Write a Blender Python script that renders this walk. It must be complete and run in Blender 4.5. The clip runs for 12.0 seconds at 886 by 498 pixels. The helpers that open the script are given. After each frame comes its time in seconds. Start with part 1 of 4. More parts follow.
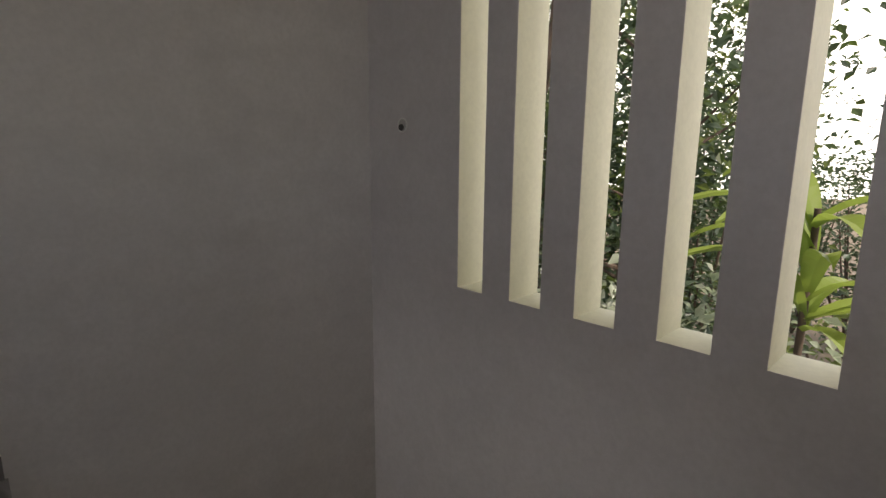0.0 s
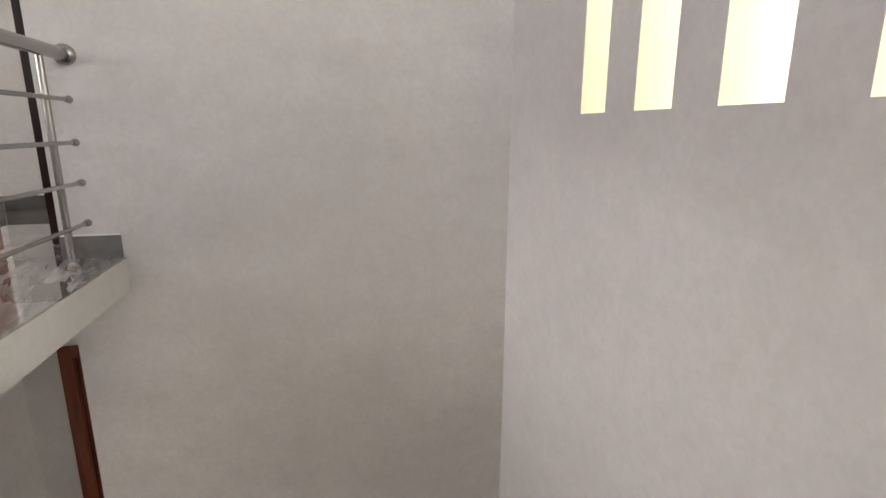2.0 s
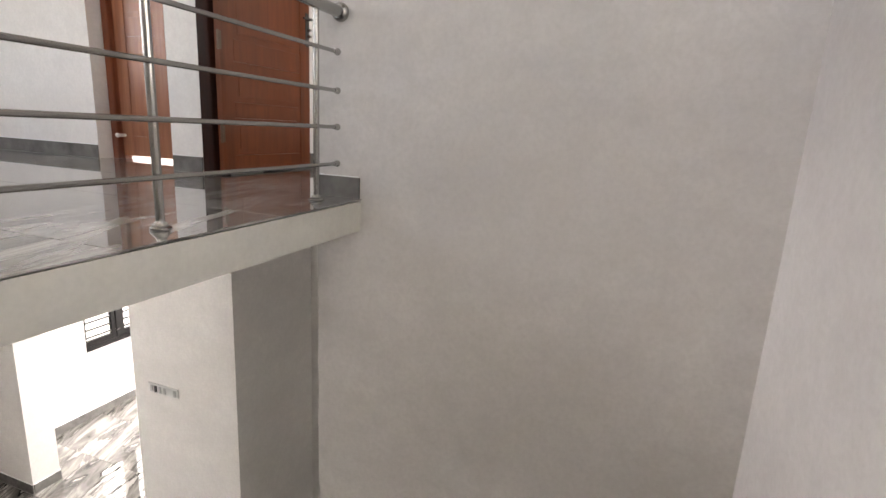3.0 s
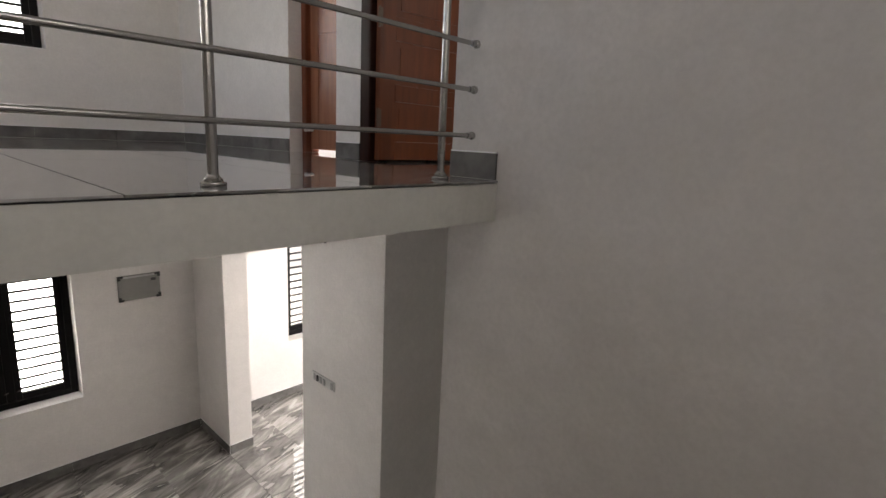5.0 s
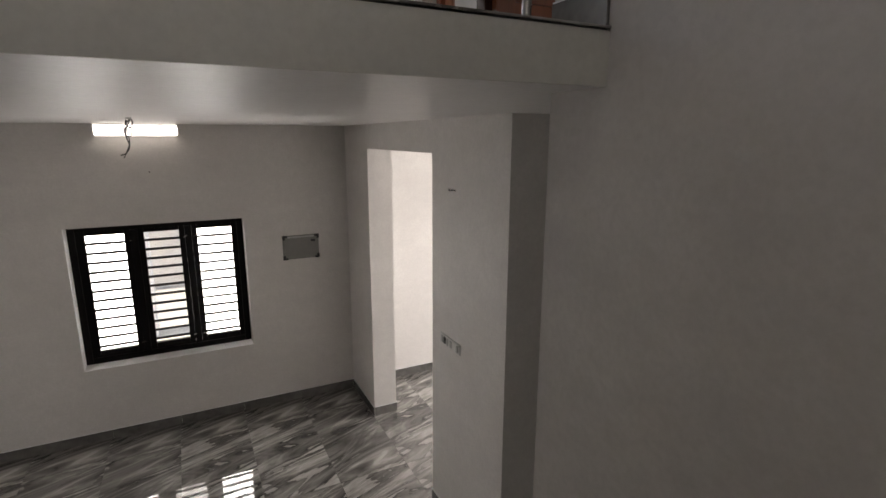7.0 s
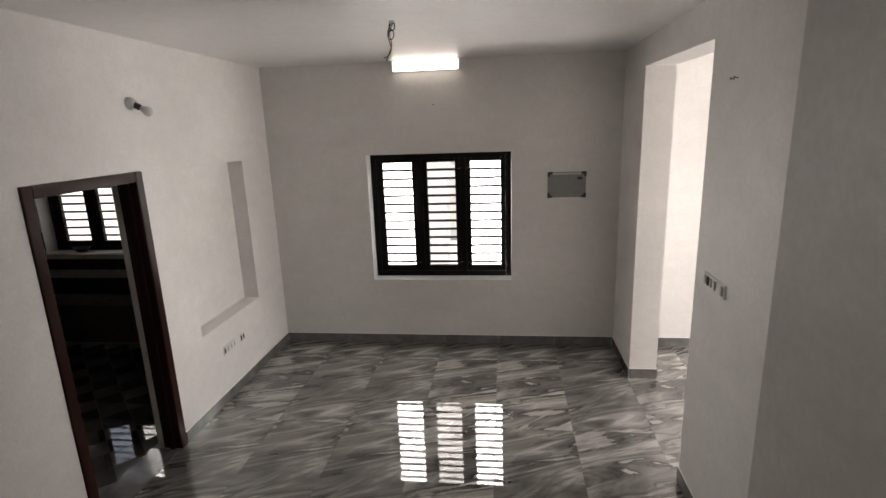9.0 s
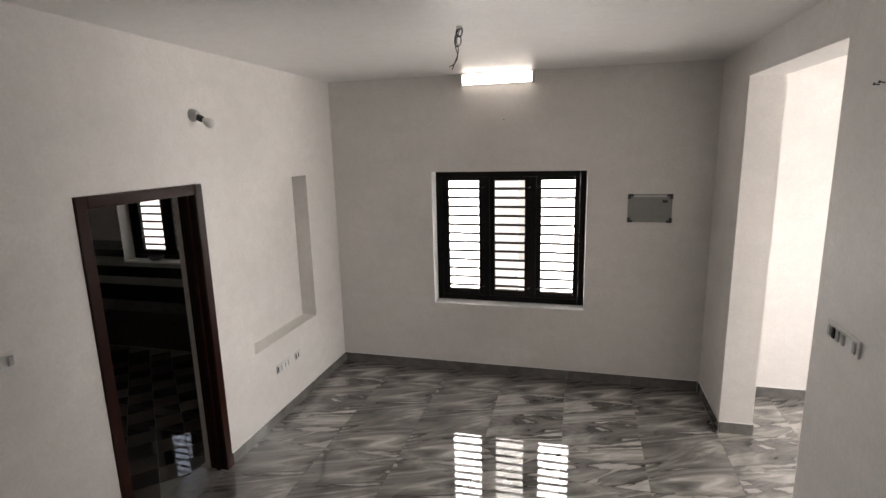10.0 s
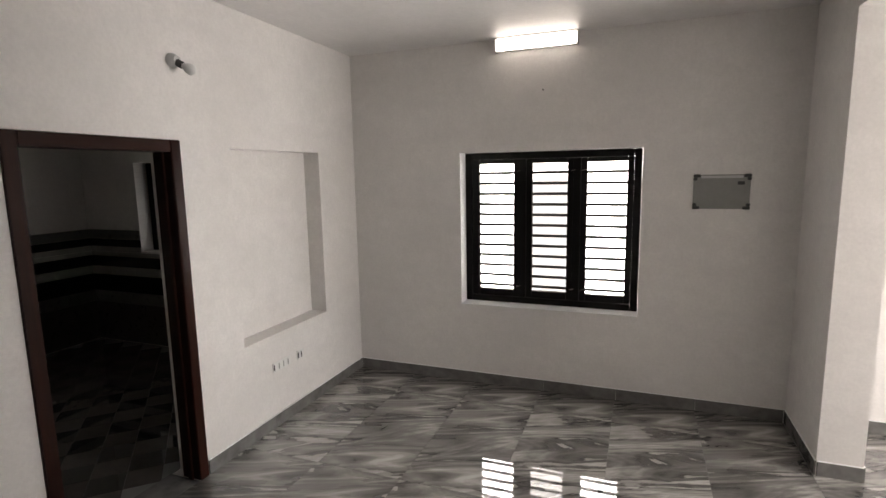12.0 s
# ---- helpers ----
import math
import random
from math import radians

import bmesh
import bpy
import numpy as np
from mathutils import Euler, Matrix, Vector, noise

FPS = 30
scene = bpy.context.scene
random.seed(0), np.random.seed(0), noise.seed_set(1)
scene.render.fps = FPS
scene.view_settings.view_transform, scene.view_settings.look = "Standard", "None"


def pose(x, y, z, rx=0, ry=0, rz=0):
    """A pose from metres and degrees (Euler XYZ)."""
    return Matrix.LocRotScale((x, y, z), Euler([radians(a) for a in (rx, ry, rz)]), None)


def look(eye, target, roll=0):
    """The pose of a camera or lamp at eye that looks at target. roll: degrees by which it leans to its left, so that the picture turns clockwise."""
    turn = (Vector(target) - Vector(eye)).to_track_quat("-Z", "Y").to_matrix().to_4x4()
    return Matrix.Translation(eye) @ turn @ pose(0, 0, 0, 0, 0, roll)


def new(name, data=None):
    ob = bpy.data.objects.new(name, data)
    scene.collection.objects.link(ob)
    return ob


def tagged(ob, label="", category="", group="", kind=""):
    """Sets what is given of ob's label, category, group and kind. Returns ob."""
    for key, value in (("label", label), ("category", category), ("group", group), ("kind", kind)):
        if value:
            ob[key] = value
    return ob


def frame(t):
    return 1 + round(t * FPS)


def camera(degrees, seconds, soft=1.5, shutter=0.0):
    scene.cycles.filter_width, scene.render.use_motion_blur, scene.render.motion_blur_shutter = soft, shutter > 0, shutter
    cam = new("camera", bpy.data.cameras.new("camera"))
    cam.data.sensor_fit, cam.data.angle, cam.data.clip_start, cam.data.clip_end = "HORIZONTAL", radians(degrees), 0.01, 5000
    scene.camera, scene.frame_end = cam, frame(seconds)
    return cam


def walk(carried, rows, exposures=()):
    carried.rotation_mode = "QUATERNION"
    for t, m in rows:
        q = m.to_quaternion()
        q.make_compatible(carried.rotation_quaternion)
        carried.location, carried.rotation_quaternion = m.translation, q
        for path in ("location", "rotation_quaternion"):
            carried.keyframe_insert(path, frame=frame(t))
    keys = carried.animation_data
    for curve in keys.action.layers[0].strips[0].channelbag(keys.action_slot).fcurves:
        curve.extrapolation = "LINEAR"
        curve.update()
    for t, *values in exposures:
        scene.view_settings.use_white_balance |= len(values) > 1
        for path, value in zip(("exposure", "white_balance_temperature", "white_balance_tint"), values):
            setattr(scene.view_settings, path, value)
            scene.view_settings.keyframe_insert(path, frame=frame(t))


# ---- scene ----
cam = camera(81.3, 12.0)
PATH = [
    (0, (0.717, 0.627, 4.303), (2.136, -0.734, 3.933), 0.5),
    (0.2, (0.697, 0.56, 4.277), (2.271, -0.622, 3.923), -0.3),
    (0.5, (0.682, 0.437, 4.167), (2.365, -0.595, 3.845), -1.4),
    (1, (0.723, 0.267, 3.97), (2.429, -0.69, 3.551), 0.7),
    (1.5, (0.702, 0.007, 3.824), (2.511, -0.685, 3.322), 0.4),
    (2, (0.754, -0.232, 3.64), (2.658, -0.643, 3.185), 0.1),
    (2.5, (0.853, -0.474, 3.497), (2.801, -0.307, 3.077), 2.6),
    (3, (0.998, -0.524, 3.448), (2.832, 0.135, 2.998), 3.0),
    (3.5, (1.139, -0.527, 3.443), (2.859, 0.367, 2.952), 3.3),
    (3.7, (1.183, -0.548, 3.448), (2.822, 0.482, 2.944), 2.7),
    (5.3, (1.66, -0.5, 3.181), (3.049, 0.876, 2.761), 2.3),
    (5.5, (1.726, -0.487, 3.13), (3.075, 0.923, 2.693), 1.8),
    (6, (1.846, -0.47, 3.038), (3.085, 1.037, 2.597), 0.8),
    (6.5, (1.93, -0.399, 2.961), (3.031, 1.215, 2.533), 0.9),
    (7, (2.036, -0.431, 2.866), (2.912, 1.315, 2.436), 0.1),
    (7.2, (2.093, -0.454, 2.833), (2.838, 1.352, 2.403), -0.4),
    (8.8, (2.446, -0.352, 2.35), (2.301, 1.592, 1.903), -1.7),
    (9, (2.464, -0.265, 2.348), (2.227, 1.664, 1.877), -2.0),
    (9.5, (2.443, -0.043, 2.376), (2.122, 1.868, 1.884), -2.4),
    (10, (2.455, 0.062, 2.322), (1.955, 1.957, 1.926), -1.4),
    (10.5, (2.503, 0.193, 2.258), (1.872, 2.066, 1.953), -0.9),
    (11, (2.481, 0.373, 2.086), (1.847, 2.247, 1.79), -1.2),
    (11.5, (2.445, 0.532, 1.998), (1.806, 2.406, 1.717), -0.4),
    (12, (2.525, 0.698, 1.888), (1.819, 2.546, 1.598), -1.0),
]
EXPOSURES = [(0, -0.05, 7300, 17), (0.2, 0.32, 7300, 17), (0.5, 1.05, 7300, 17), (1.0, 1.38, 7300, 17), (1.5, 1.62, 7300, 17), (2.0, 2.1, 7300, 17), (2.5, 2.36, 7300, 17), (3.0, 2.12, 7300, 17), (3.7, 1.98, 7300, 17), (5.3, 0.98, 7300, 17), (6.0, 0.88, 7300, 17), (6.5, 0.34, 7300, 17), (7.2, 0.38, 7300, 17), (8.8, 0.7, 7300, 17), (10.5, 0.88, 7300, 17), (12, 0.92, 7300, 17)]
walk(cam, [(t, look(eye, target, lean)) for t, eye, target, lean in PATH], EXPOSURES)

# ---- light ----
world = bpy.data.worlds.new("sky")
scene.world = world
world.use_nodes = True
_sky = world.node_tree.nodes.new("ShaderNodeTexSky")
_sky.sky_type, _sky.sun_disc = "NISHITA", False
SUN_EL, SUN_AZ = 55.0, 276.0
_sky.sun_elevation, _sky.sun_rotation = radians(SUN_EL), radians(SUN_AZ)
world.node_tree.nodes["Background"].inputs["Strength"].default_value = 0.15
world.node_tree.links.new(_sky.outputs[0], world.node_tree.nodes["Background"].inputs["Color"])

sun = new("sun", bpy.data.lights.new("sun", "SUN"))
sun.data.energy, sun.data.angle, sun.data.color = 5.0, radians(0.5), (1.0, 0.95, 0.86)
_e, _a = radians(SUN_EL), radians(SUN_AZ)
sun.matrix_world = look((0, 0, 0), (-math.sin(_a) * math.cos(_e), -math.cos(_a) * math.cos(_e), -math.sin(_e)))


YS_OUT = -1.36       # just outside the slit openings


def window_light(name, eye, target, w, h, watts, color=(0.93, 0.97, 1.0)):
    """An area lamp at an opening: daylight, or added fill."""
    lamp = new(name, bpy.data.lights.new(name, "AREA"))
    lamp.data.shape, lamp.data.size, lamp.data.size_y = "RECTANGLE", w, h
    lamp.data.energy, lamp.data.color = watts, color
    lamp.matrix_world = look(eye, target)
    return lamp


window_light("daylight_hall_1", (1.28, 5.262, 1.39), (1.28, 0, 1.3), 0.50, 1.25, 15)
window_light("daylight_hall_2", (2.31, 5.262, 1.39), (2.31, 0, 1.3), 0.50, 1.25, 15)
window_light("daylight_kitchen", (-1.936, 5.105, 1.56), (-1.936, 0, 1.5), 1.6, 1.05, 2.4)
window_light("daylight_upper", (1.793, 5.262, 4.53), (1.793, 0, 4.2), 1.4, 1.25, 10, (0.80, 0.90, 1.0))
window_light("daylight_upper_side", (-0.3, 3.3, 4.6), (3.0, 3.5, 4.2), 1.3, 1.4, 4.0, (0.80, 0.90, 1.0))
# added fill for the long stairwell wall, from an unseen opening
window_light("daylight_stairs", (-0.3, -0.2, 5.1), (3.0, -0.1, 3.6), 1.2, 1.3, 4.2)
window_light("daylight_slits", (1.63, YS_OUT, 4.57), (1.63, 2.0, 4.3), 1.66, 1.8, 8.5)
window_light("daylight_next_room", (7.3, 3.5, 1.5), (3.0, 3.5, 1.0), 1.5, 1.4, 92)
# added fill to lift the lobby's side wall; no window known there
window_light("daylight_lobby", (3.9, YS_OUT, 1.7), (3.9, 1.5, 1.2), 0.85, 1.2, 1.6)
window_light("daylight_far_bedroom", (7.3, 3.5, 4.6), (3.0, 3.2, 3.4), 1.5, 1.3, 90)
window_light("daylight_bedroom", (3.9, YS_OUT, 4.7), (3.9, 1.5, 4.0), 0.85, 1.2, 9)

# ---- materials ----


def mix_node(nt, fac, a, b):
    """A colour mix; fac a socket or number, a and b sockets or colours."""
    n = nt.nodes.new("ShaderNodeMix")
    n.data_type = "RGBA"
    for i, v in ((0, fac), (6, a), (7, b)):
        if hasattr(v, "is_linked"):
            nt.links.new(v, n.inputs[i])
        else:
            n.inputs[i].default_value = (*v, 1.0) if isinstance(v, tuple) and len(v) == 3 else v
    return n.outputs[2]


def noise_node(nt, vec, scale, detail=4.0, rough=0.55, distort=0.0):
    n = nt.nodes.new("ShaderNodeTexNoise")
    n.inputs["Scale"].default_value, n.inputs["Detail"].default_value = scale, detail
    n.inputs["Roughness"].default_value, n.inputs["Distortion"].default_value = rough, distort
    nt.links.new(vec, n.inputs["Vector"])
    return n.outputs["Fac"]


def ramp_node(nt, fac, *stops):
    n = nt.nodes.new("ShaderNodeValToRGB")
    while len(n.color_ramp.elements) < len(stops):
        n.color_ramp.elements.new(0.5)
    for el, (p, c) in zip(n.color_ramp.elements, stops):
        el.position, el.color = p, (*c, 1.0) if isinstance(c, tuple) else (c, c, c, 1.0)
    nt.links.new(fac, n.inputs[0])
    return n.outputs[0]


def place_node(nt, scale=(1, 1, 1), turn=(0, 0, 0), vary=0.0):
    """World-size coordinates, stretched; vary shifts them object by object."""
    geo = nt.nodes.new("ShaderNodeNewGeometry")
    out = geo.outputs["Position"]
    if vary:
        info = nt.nodes.new("ShaderNodeObjectInfo")
        mul = nt.nodes.new("ShaderNodeVectorMath")
        mul.operation = "MULTIPLY"
        comb = nt.nodes.new("ShaderNodeCombineXYZ")
        for i in range(3):
            nt.links.new(info.outputs["Random"], comb.inputs[i])
        mul.inputs[1].default_value = (vary, vary * 1.7, vary * 0.6)
        nt.links.new(comb.outputs[0], mul.inputs[0])
        add = nt.nodes.new("ShaderNodeVectorMath")
        nt.links.new(out, add.inputs[0])
        nt.links.new(mul.outputs[0], add.inputs[1])
        out = add.outputs[0]
    m = nt.nodes.new("ShaderNodeMapping")
    m.inputs["Scale"].default_value = scale
    m.inputs["Rotation"].default_value = [radians(a) for a in turn]
    nt.links.new(out, m.inputs["Vector"])
    return m.outputs["Vector"]


def bump_node(nt, height, strength, dist=0.002):
    b = nt.nodes.new("ShaderNodeBump")
    b.inputs["Strength"].default_value, b.inputs["Distance"].default_value = strength, dist
    nt.links.new(height, b.inputs["Height"])
    return b.outputs["Normal"]


def base_material(name, rough=0.5, metal=0.0):
    m = bpy.data.materials.new(name)
    m.use_nodes = True
    p = m.node_tree.nodes["Principled BSDF"]
    p.inputs["Roughness"].default_value, p.inputs["Metallic"].default_value = rough, metal
    return m, m.node_tree, p


def plaster(name, light, dark, stain=0.35, smudge=0.0, rough=0.62):
    """Rolled wall paint: cloudy patches, level trowel streaks, hand-height smudges and fine orange-peel relief."""
    m, nt, p = base_material(name, rough)
    big = noise_node(nt, place_node(nt, (1.0, 1.0, 1.3)), 1.1, 5, 0.6)
    streak = noise_node(nt, place_node(nt, (0.8, 0.8, 1.9)), 3.0, 4, 0.55, 0.1)
    fine = noise_node(nt, place_node(nt), 48, 4, 0.65)
    a = mix_node(nt, ramp_node(nt, big, (0.35, 0.0), (0.68, 1.0)), dark, light)
    b = mix_node(nt, ramp_node(nt, streak, (0.3, stain), (0.55, 0.0)), a, tuple(c * 0.93 for c in dark))
    c = mix_node(nt, ramp_node(nt, fine, (0.35, 0.26), (0.6, 0.0)), b, tuple(c * 0.78 for c in dark))
    mottle = noise_node(nt, place_node(nt), 11, 7, 0.72, 0.3)
    c = mix_node(nt, ramp_node(nt, mottle, (0.35, 0.30), (0.59, 0.0)), c, tuple(v * 0.84 for v in dark))
    if smudge:
        rub = noise_node(nt, place_node(nt, (0.8, 0.8, 1.7)), 2.0, 5, 0.6, 0.2)
        c = mix_node(nt, ramp_node(nt, rub, (0.53, 0.0), (0.70, smudge)), c, tuple(v * 0.62 for v in dark))
    nt.links.new(c, p.inputs["Base Color"])
    nt.links.new(bump_node(nt, mix_node(nt, 0.4, fine, mottle), 0.13, 0.003), p.inputs["Normal"])
    return m


def print_node(nt, scale, turn, prints):
    """Coordinates of one tile's printed face: measured from the tile's corner, with a few different prints."""
    geo, info = nt.nodes.new("ShaderNodeNewGeometry"), nt.nodes.new("ShaderNodeObjectInfo")
    sub = nt.nodes.new("ShaderNodeVectorMath")
    sub.operation = "SUBTRACT"
    nt.links.new(geo.outputs["Position"], sub.inputs[0])
    nt.links.new(info.outputs["Location"], sub.inputs[1])
    snap = nt.nodes.new("ShaderNodeMath")
    snap.operation = "SNAP"
    snap.inputs[1].default_value = 1.0 / prints
    nt.links.new(info.outputs["Random"], snap.inputs[0])
    comb = nt.nodes.new("ShaderNodeCombineXYZ")
    for i in range(3):
        nt.links.new(snap.outputs[0], comb.inputs[i])
    far = nt.nodes.new("ShaderNodeVectorMath")
    far.operation = "SCALE"
    far.inputs["Scale"].default_value = 23.0
    nt.links.new(comb.outputs[0], far.inputs[0])
    add = nt.nodes.new("ShaderNodeVectorMath")
    nt.links.new(sub.outputs[0], add.inputs[0])
    nt.links.new(far.outputs[0], add.inputs[1])
    m = nt.nodes.new("ShaderNodeMapping")
    m.vector_type = "TEXTURE"
    m.inputs["Rotation"].default_value = (0, 0, radians(turn))
    m.inputs["Scale"].default_value = scale
    nt.links.new(add.outputs[0], m.inputs["Vector"])
    return m.outputs["Vector"]


def layer_node(nt, vec, scale, steps, detail, distort):
    """Terraced layers: each fades softly on one side and ends crisply on the other."""
    n = noise_node(nt, vec, scale, detail, 0.56, distort)
    mul = nt.nodes.new("ShaderNodeMath")
    mul.operation = "MULTIPLY"
    mul.inputs[1].default_value = steps
    nt.links.new(n, mul.inputs[0])
    fr = nt.nodes.new("ShaderNodeMath")
    fr.operation = "FRACT"
    nt.links.new(mul.outputs[0], fr.inputs[0])
    return fr.outputs[0]


def marble(name, light, mid, dark, prints, turn, rough=0.022, coat=0.7):
    """Polished vitrified tile: drifting flames of grey, each with one crisp dark edge."""
    m, nt, p = base_material(name, rough)
    v = print_node(nt, (1.15, 0.27, 0.5), turn, prints)
    v2 = print_node(nt, (0.80, 0.13, 0.5), turn + 5, prints)
    deep = tuple((a + 2 * b) / 3 for a, b in zip(mid, dark))
    layers = layer_node(nt, v, 1.15, 3.6, 5, 0.9)
    thin = layer_node(nt, v2, 0.9, 4.0, 5, 1.0)
    cloud = noise_node(nt, v, 1.3, 4, 0.55, 0.5)
    fine = noise_node(nt, v2, 5.0, 6, 0.65, 0.8)
    col = ramp_node(nt, layers, (0.0, tuple((a + b) / 2 for a, b in zip(light, mid))), (0.28, light), (0.60, mid), (0.84, deep), (0.97, dark))
    soft = ramp_node(nt, thin, (0.0, light), (0.55, mid), (0.92, deep), (1.0, mid))
    col = mix_node(nt, ramp_node(nt, cloud, (0.42, 0.0), (0.62, 0.55)), col, soft)
    col = mix_node(nt, ramp_node(nt, fine, (0.33, 0.30), (0.60, 0.0)), col, deep)
    nt.links.new(col, p.inputs["Base Color"])
    p.inputs["Coat Weight"].default_value, p.inputs["Coat IOR"].default_value = coat, 1.75
    p.inputs["Coat Roughness"].default_value = rough * 0.7
    dust = noise_node(nt, place_node(nt), 9, 4, 0.65)
    nt.links.new(ramp_node(nt, dust, (0.3, rough * 0.7), (0.75, rough * 1.7)), p.inputs["Roughness"])
    return m


def wood(name, light, dark, axis="z", rough=0.33):
    """Varnished timber with grain along one axis."""
    m, nt, p = base_material(name, rough)
    s = {"z": (14, 14, 0.9), "y": (14, 0.9, 14), "x": (0.9, 14, 14)}[axis]
    g = noise_node(nt, place_node(nt, s, (0, 0, 0), 3.0), 1.6, 6, 0.6, 0.8)
    big = noise_node(nt, place_node(nt, (1, 1, 0.5)), 2.2, 3)
    col = mix_node(nt, ramp_node(nt, g, (0.3, 0.0), (0.7, 1.0)), dark, light)
    col = mix_node(nt, ramp_node(nt, big, (0.4, 0.45), (0.7, 0.0)), col, dark)
    nt.links.new(col, p.inputs["Base Color"])
    nt.links.new(bump_node(nt, g, 0.12, 0.001), p.inputs["Normal"])
    return m


def plain(name, color, rough=0.5, metal=0.0, vary=0.12, scale=18):
    """A plain finish with a little unevenness in tone and gloss."""
    m, nt, p = base_material(name, rough, metal)
    n = noise_node(nt, place_node(nt), scale, 4, 0.6)
    col = mix_node(nt, ramp_node(nt, n, (0.3, 0.0), (0.7, 1.0)), tuple(c * (1 - vary) for c in color), color)
    nt.links.new(col, p.inputs["Base Color"])
    nt.links.new(ramp_node(nt, n, (0.3, rough * 0.85), (0.7, min(1.0, rough * 1.15))), p.inputs["Roughness"])
    return m


WALL = plaster("wall_paint", (0.80, 0.775, 0.75), (0.72, 0.695, 0.67), 0.3, 0.10)
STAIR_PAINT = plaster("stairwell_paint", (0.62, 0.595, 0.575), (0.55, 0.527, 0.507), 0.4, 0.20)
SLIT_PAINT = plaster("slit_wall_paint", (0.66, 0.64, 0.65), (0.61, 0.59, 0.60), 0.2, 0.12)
CEIL = plaster("ceiling_paint", (0.82, 0.805, 0.79), (0.77, 0.755, 0.74), 0.15, 0.0, 0.4)
FASCIA = plaster("slab_edge_paint", (0.66, 0.65, 0.60), (0.60, 0.59, 0.54), 0.2)
CREAM = plaster("cream_reveal_paint", (0.68, 0.66, 0.49), (0.64, 0.62, 0.455), 0.1)
OUTER = plaster("outside_paint", (0.72, 0.68, 0.55), (0.62, 0.58, 0.46))
MARBLE = marble("grey_marble_tile", (0.50, 0.48, 0.45), (0.205, 0.195, 0.182), (0.030, 0.028, 0.026), 2, 20)
MARBLE_UP = marble("brown_grey_marble_tile", (0.46, 0.45, 0.43), (0.25, 0.24, 0.225), (0.08, 0.072, 0.064), 2, 12, 0.03, 0.45)
SKIRT = plain("grey_skirting_tile", (0.20, 0.193, 0.184), 0.14, 0.0, 0.55, 6)
GROUT = plain("tile_grout", (0.16, 0.155, 0.15), 0.8)
WOOD_V = wood("red_brown_wood_upright", (0.30, 0.085, 0.035), (0.13, 0.032, 0.014))
WOOD_LEAF = wood("red_brown_door_leaf", (0.195, 0.050, 0.014), (0.10, 0.025, 0.0075))
WOOD_WARM = wood("warm_brown_door_leaf", (0.42, 0.17, 0.085), (0.24, 0.085, 0.04))
WOOD_H = wood("red_brown_wood_level", (0.26, 0.075, 0.03), (0.12, 0.03, 0.013), "y")
WOOD_DARK = wood("dark_brown_wood", (0.034, 0.009, 0.005), (0.014, 0.0045, 0.0034))
WOOD_DARKH = wood("dark_brown_wood_level", (0.034, 0.009, 0.005), (0.014, 0.0045, 0.0034), "y")
BLACK = plain("black_window_paint", (0.008, 0.007, 0.007), 0.5)
IRON = plain("black_grille_iron", (0.014, 0.013, 0.012), 0.5)
STEEL = plain("brushed_steel", (0.40, 0.39, 0.375), 0.22, 1.0, 0.05, 4)
WHITE_PL = plain("white_plastic", (0.72, 0.72, 0.70), 0.35, 0.0, 0.04)
GREY_PL = plain("grey_module_plastic", (0.50, 0.50, 0.49), 0.4)
DARK_PL = plain("dark_plastic", (0.03, 0.03, 0.03), 0.45)
BOARD = plain("grey_sheet_metal", (0.25, 0.25, 0.235), 0.38, 0.25, 0.1)
for _m in (WOOD_DARK, WOOD_DARKH, BLACK):
    _m.node_tree.nodes["Principled BSDF"].inputs["Specular IOR Level"].default_value = 0.15
LAMP_BODY = plain("lamp_housing", (0.75, 0.75, 0.74), 0.4)


def glow(name, color, strength):
    m, nt, p = base_material(name, 0.4)
    p.inputs["Base Color"].default_value = (0.8, 0.8, 0.8, 1)
    p.inputs["Emission Color"].default_value = (*color, 1)
    p.inputs["Emission Strength"].default_value = strength
    return m


TUBE = glow("lit_diffuser", (1.0, 0.97, 0.92), 2.9)


def glass():
    m, nt, p = base_material("window_glass", 0.02)
    p.inputs["Base Color"].default_value = (0.95, 0.97, 0.96, 1)
    p.inputs["Transmission Weight"].default_value, p.inputs["IOR"].default_value = 1.0, 1.45
    return m


GLASS = glass()

# ---- mesh helpers ----


def put(name, bm, material, parent=None, label=""):
    """Links a bmesh as one mesh object, under a thing where one is given."""
    me = bpy.data.meshes.new(name)
    bmesh.ops.recalc_face_normals(bm, faces=bm.faces)
    bm.to_mesh(me)
    bm.free()
    me.materials.append(material)
    ob = new(name, me)
    if parent is not None:
        ob.parent = parent
        ob.matrix_parent_inverse = parent.matrix_world.inverted()
    if label:
        ob["label"] = label
    return ob


def part(name, bm, material, parent, label=""):
    return put(name, bm, material, parent, label)


def thing(name, x, y, z, label, category, group="", kind=""):
    ob = new(name)
    ob.empty_display_size = 0.1
    ob.matrix_world = pose(x, y, z)
    bpy.context.view_layer.update()
    return tagged(ob, label, category, group, kind)


def smooth(ob, degrees=40):
    for poly in ob.data.polygons:
        poly.use_smooth = True
    ob.data.set_sharp_from_angle(angle=radians(degrees))
    return ob


def add_box(bm, x0, x1, y0, y1, z0, z1, bevel=0.0):
    r = bmesh.ops.create_cube(bm, size=1.0, matrix=Matrix.Translation(((x0 + x1) / 2, (y0 + y1) / 2, (z0 + z1) / 2)) @ Matrix.Diagonal((abs(x1 - x0), abs(y1 - y0), abs(z1 - z0), 1)))
    if bevel:
        edges = {e for v in r["verts"] for e in v.link_edges}
        bmesh.ops.bevel(bm, geom=list(edges), offset=bevel, segments=2, affect="EDGES", clamp_overlap=True)
    return bm


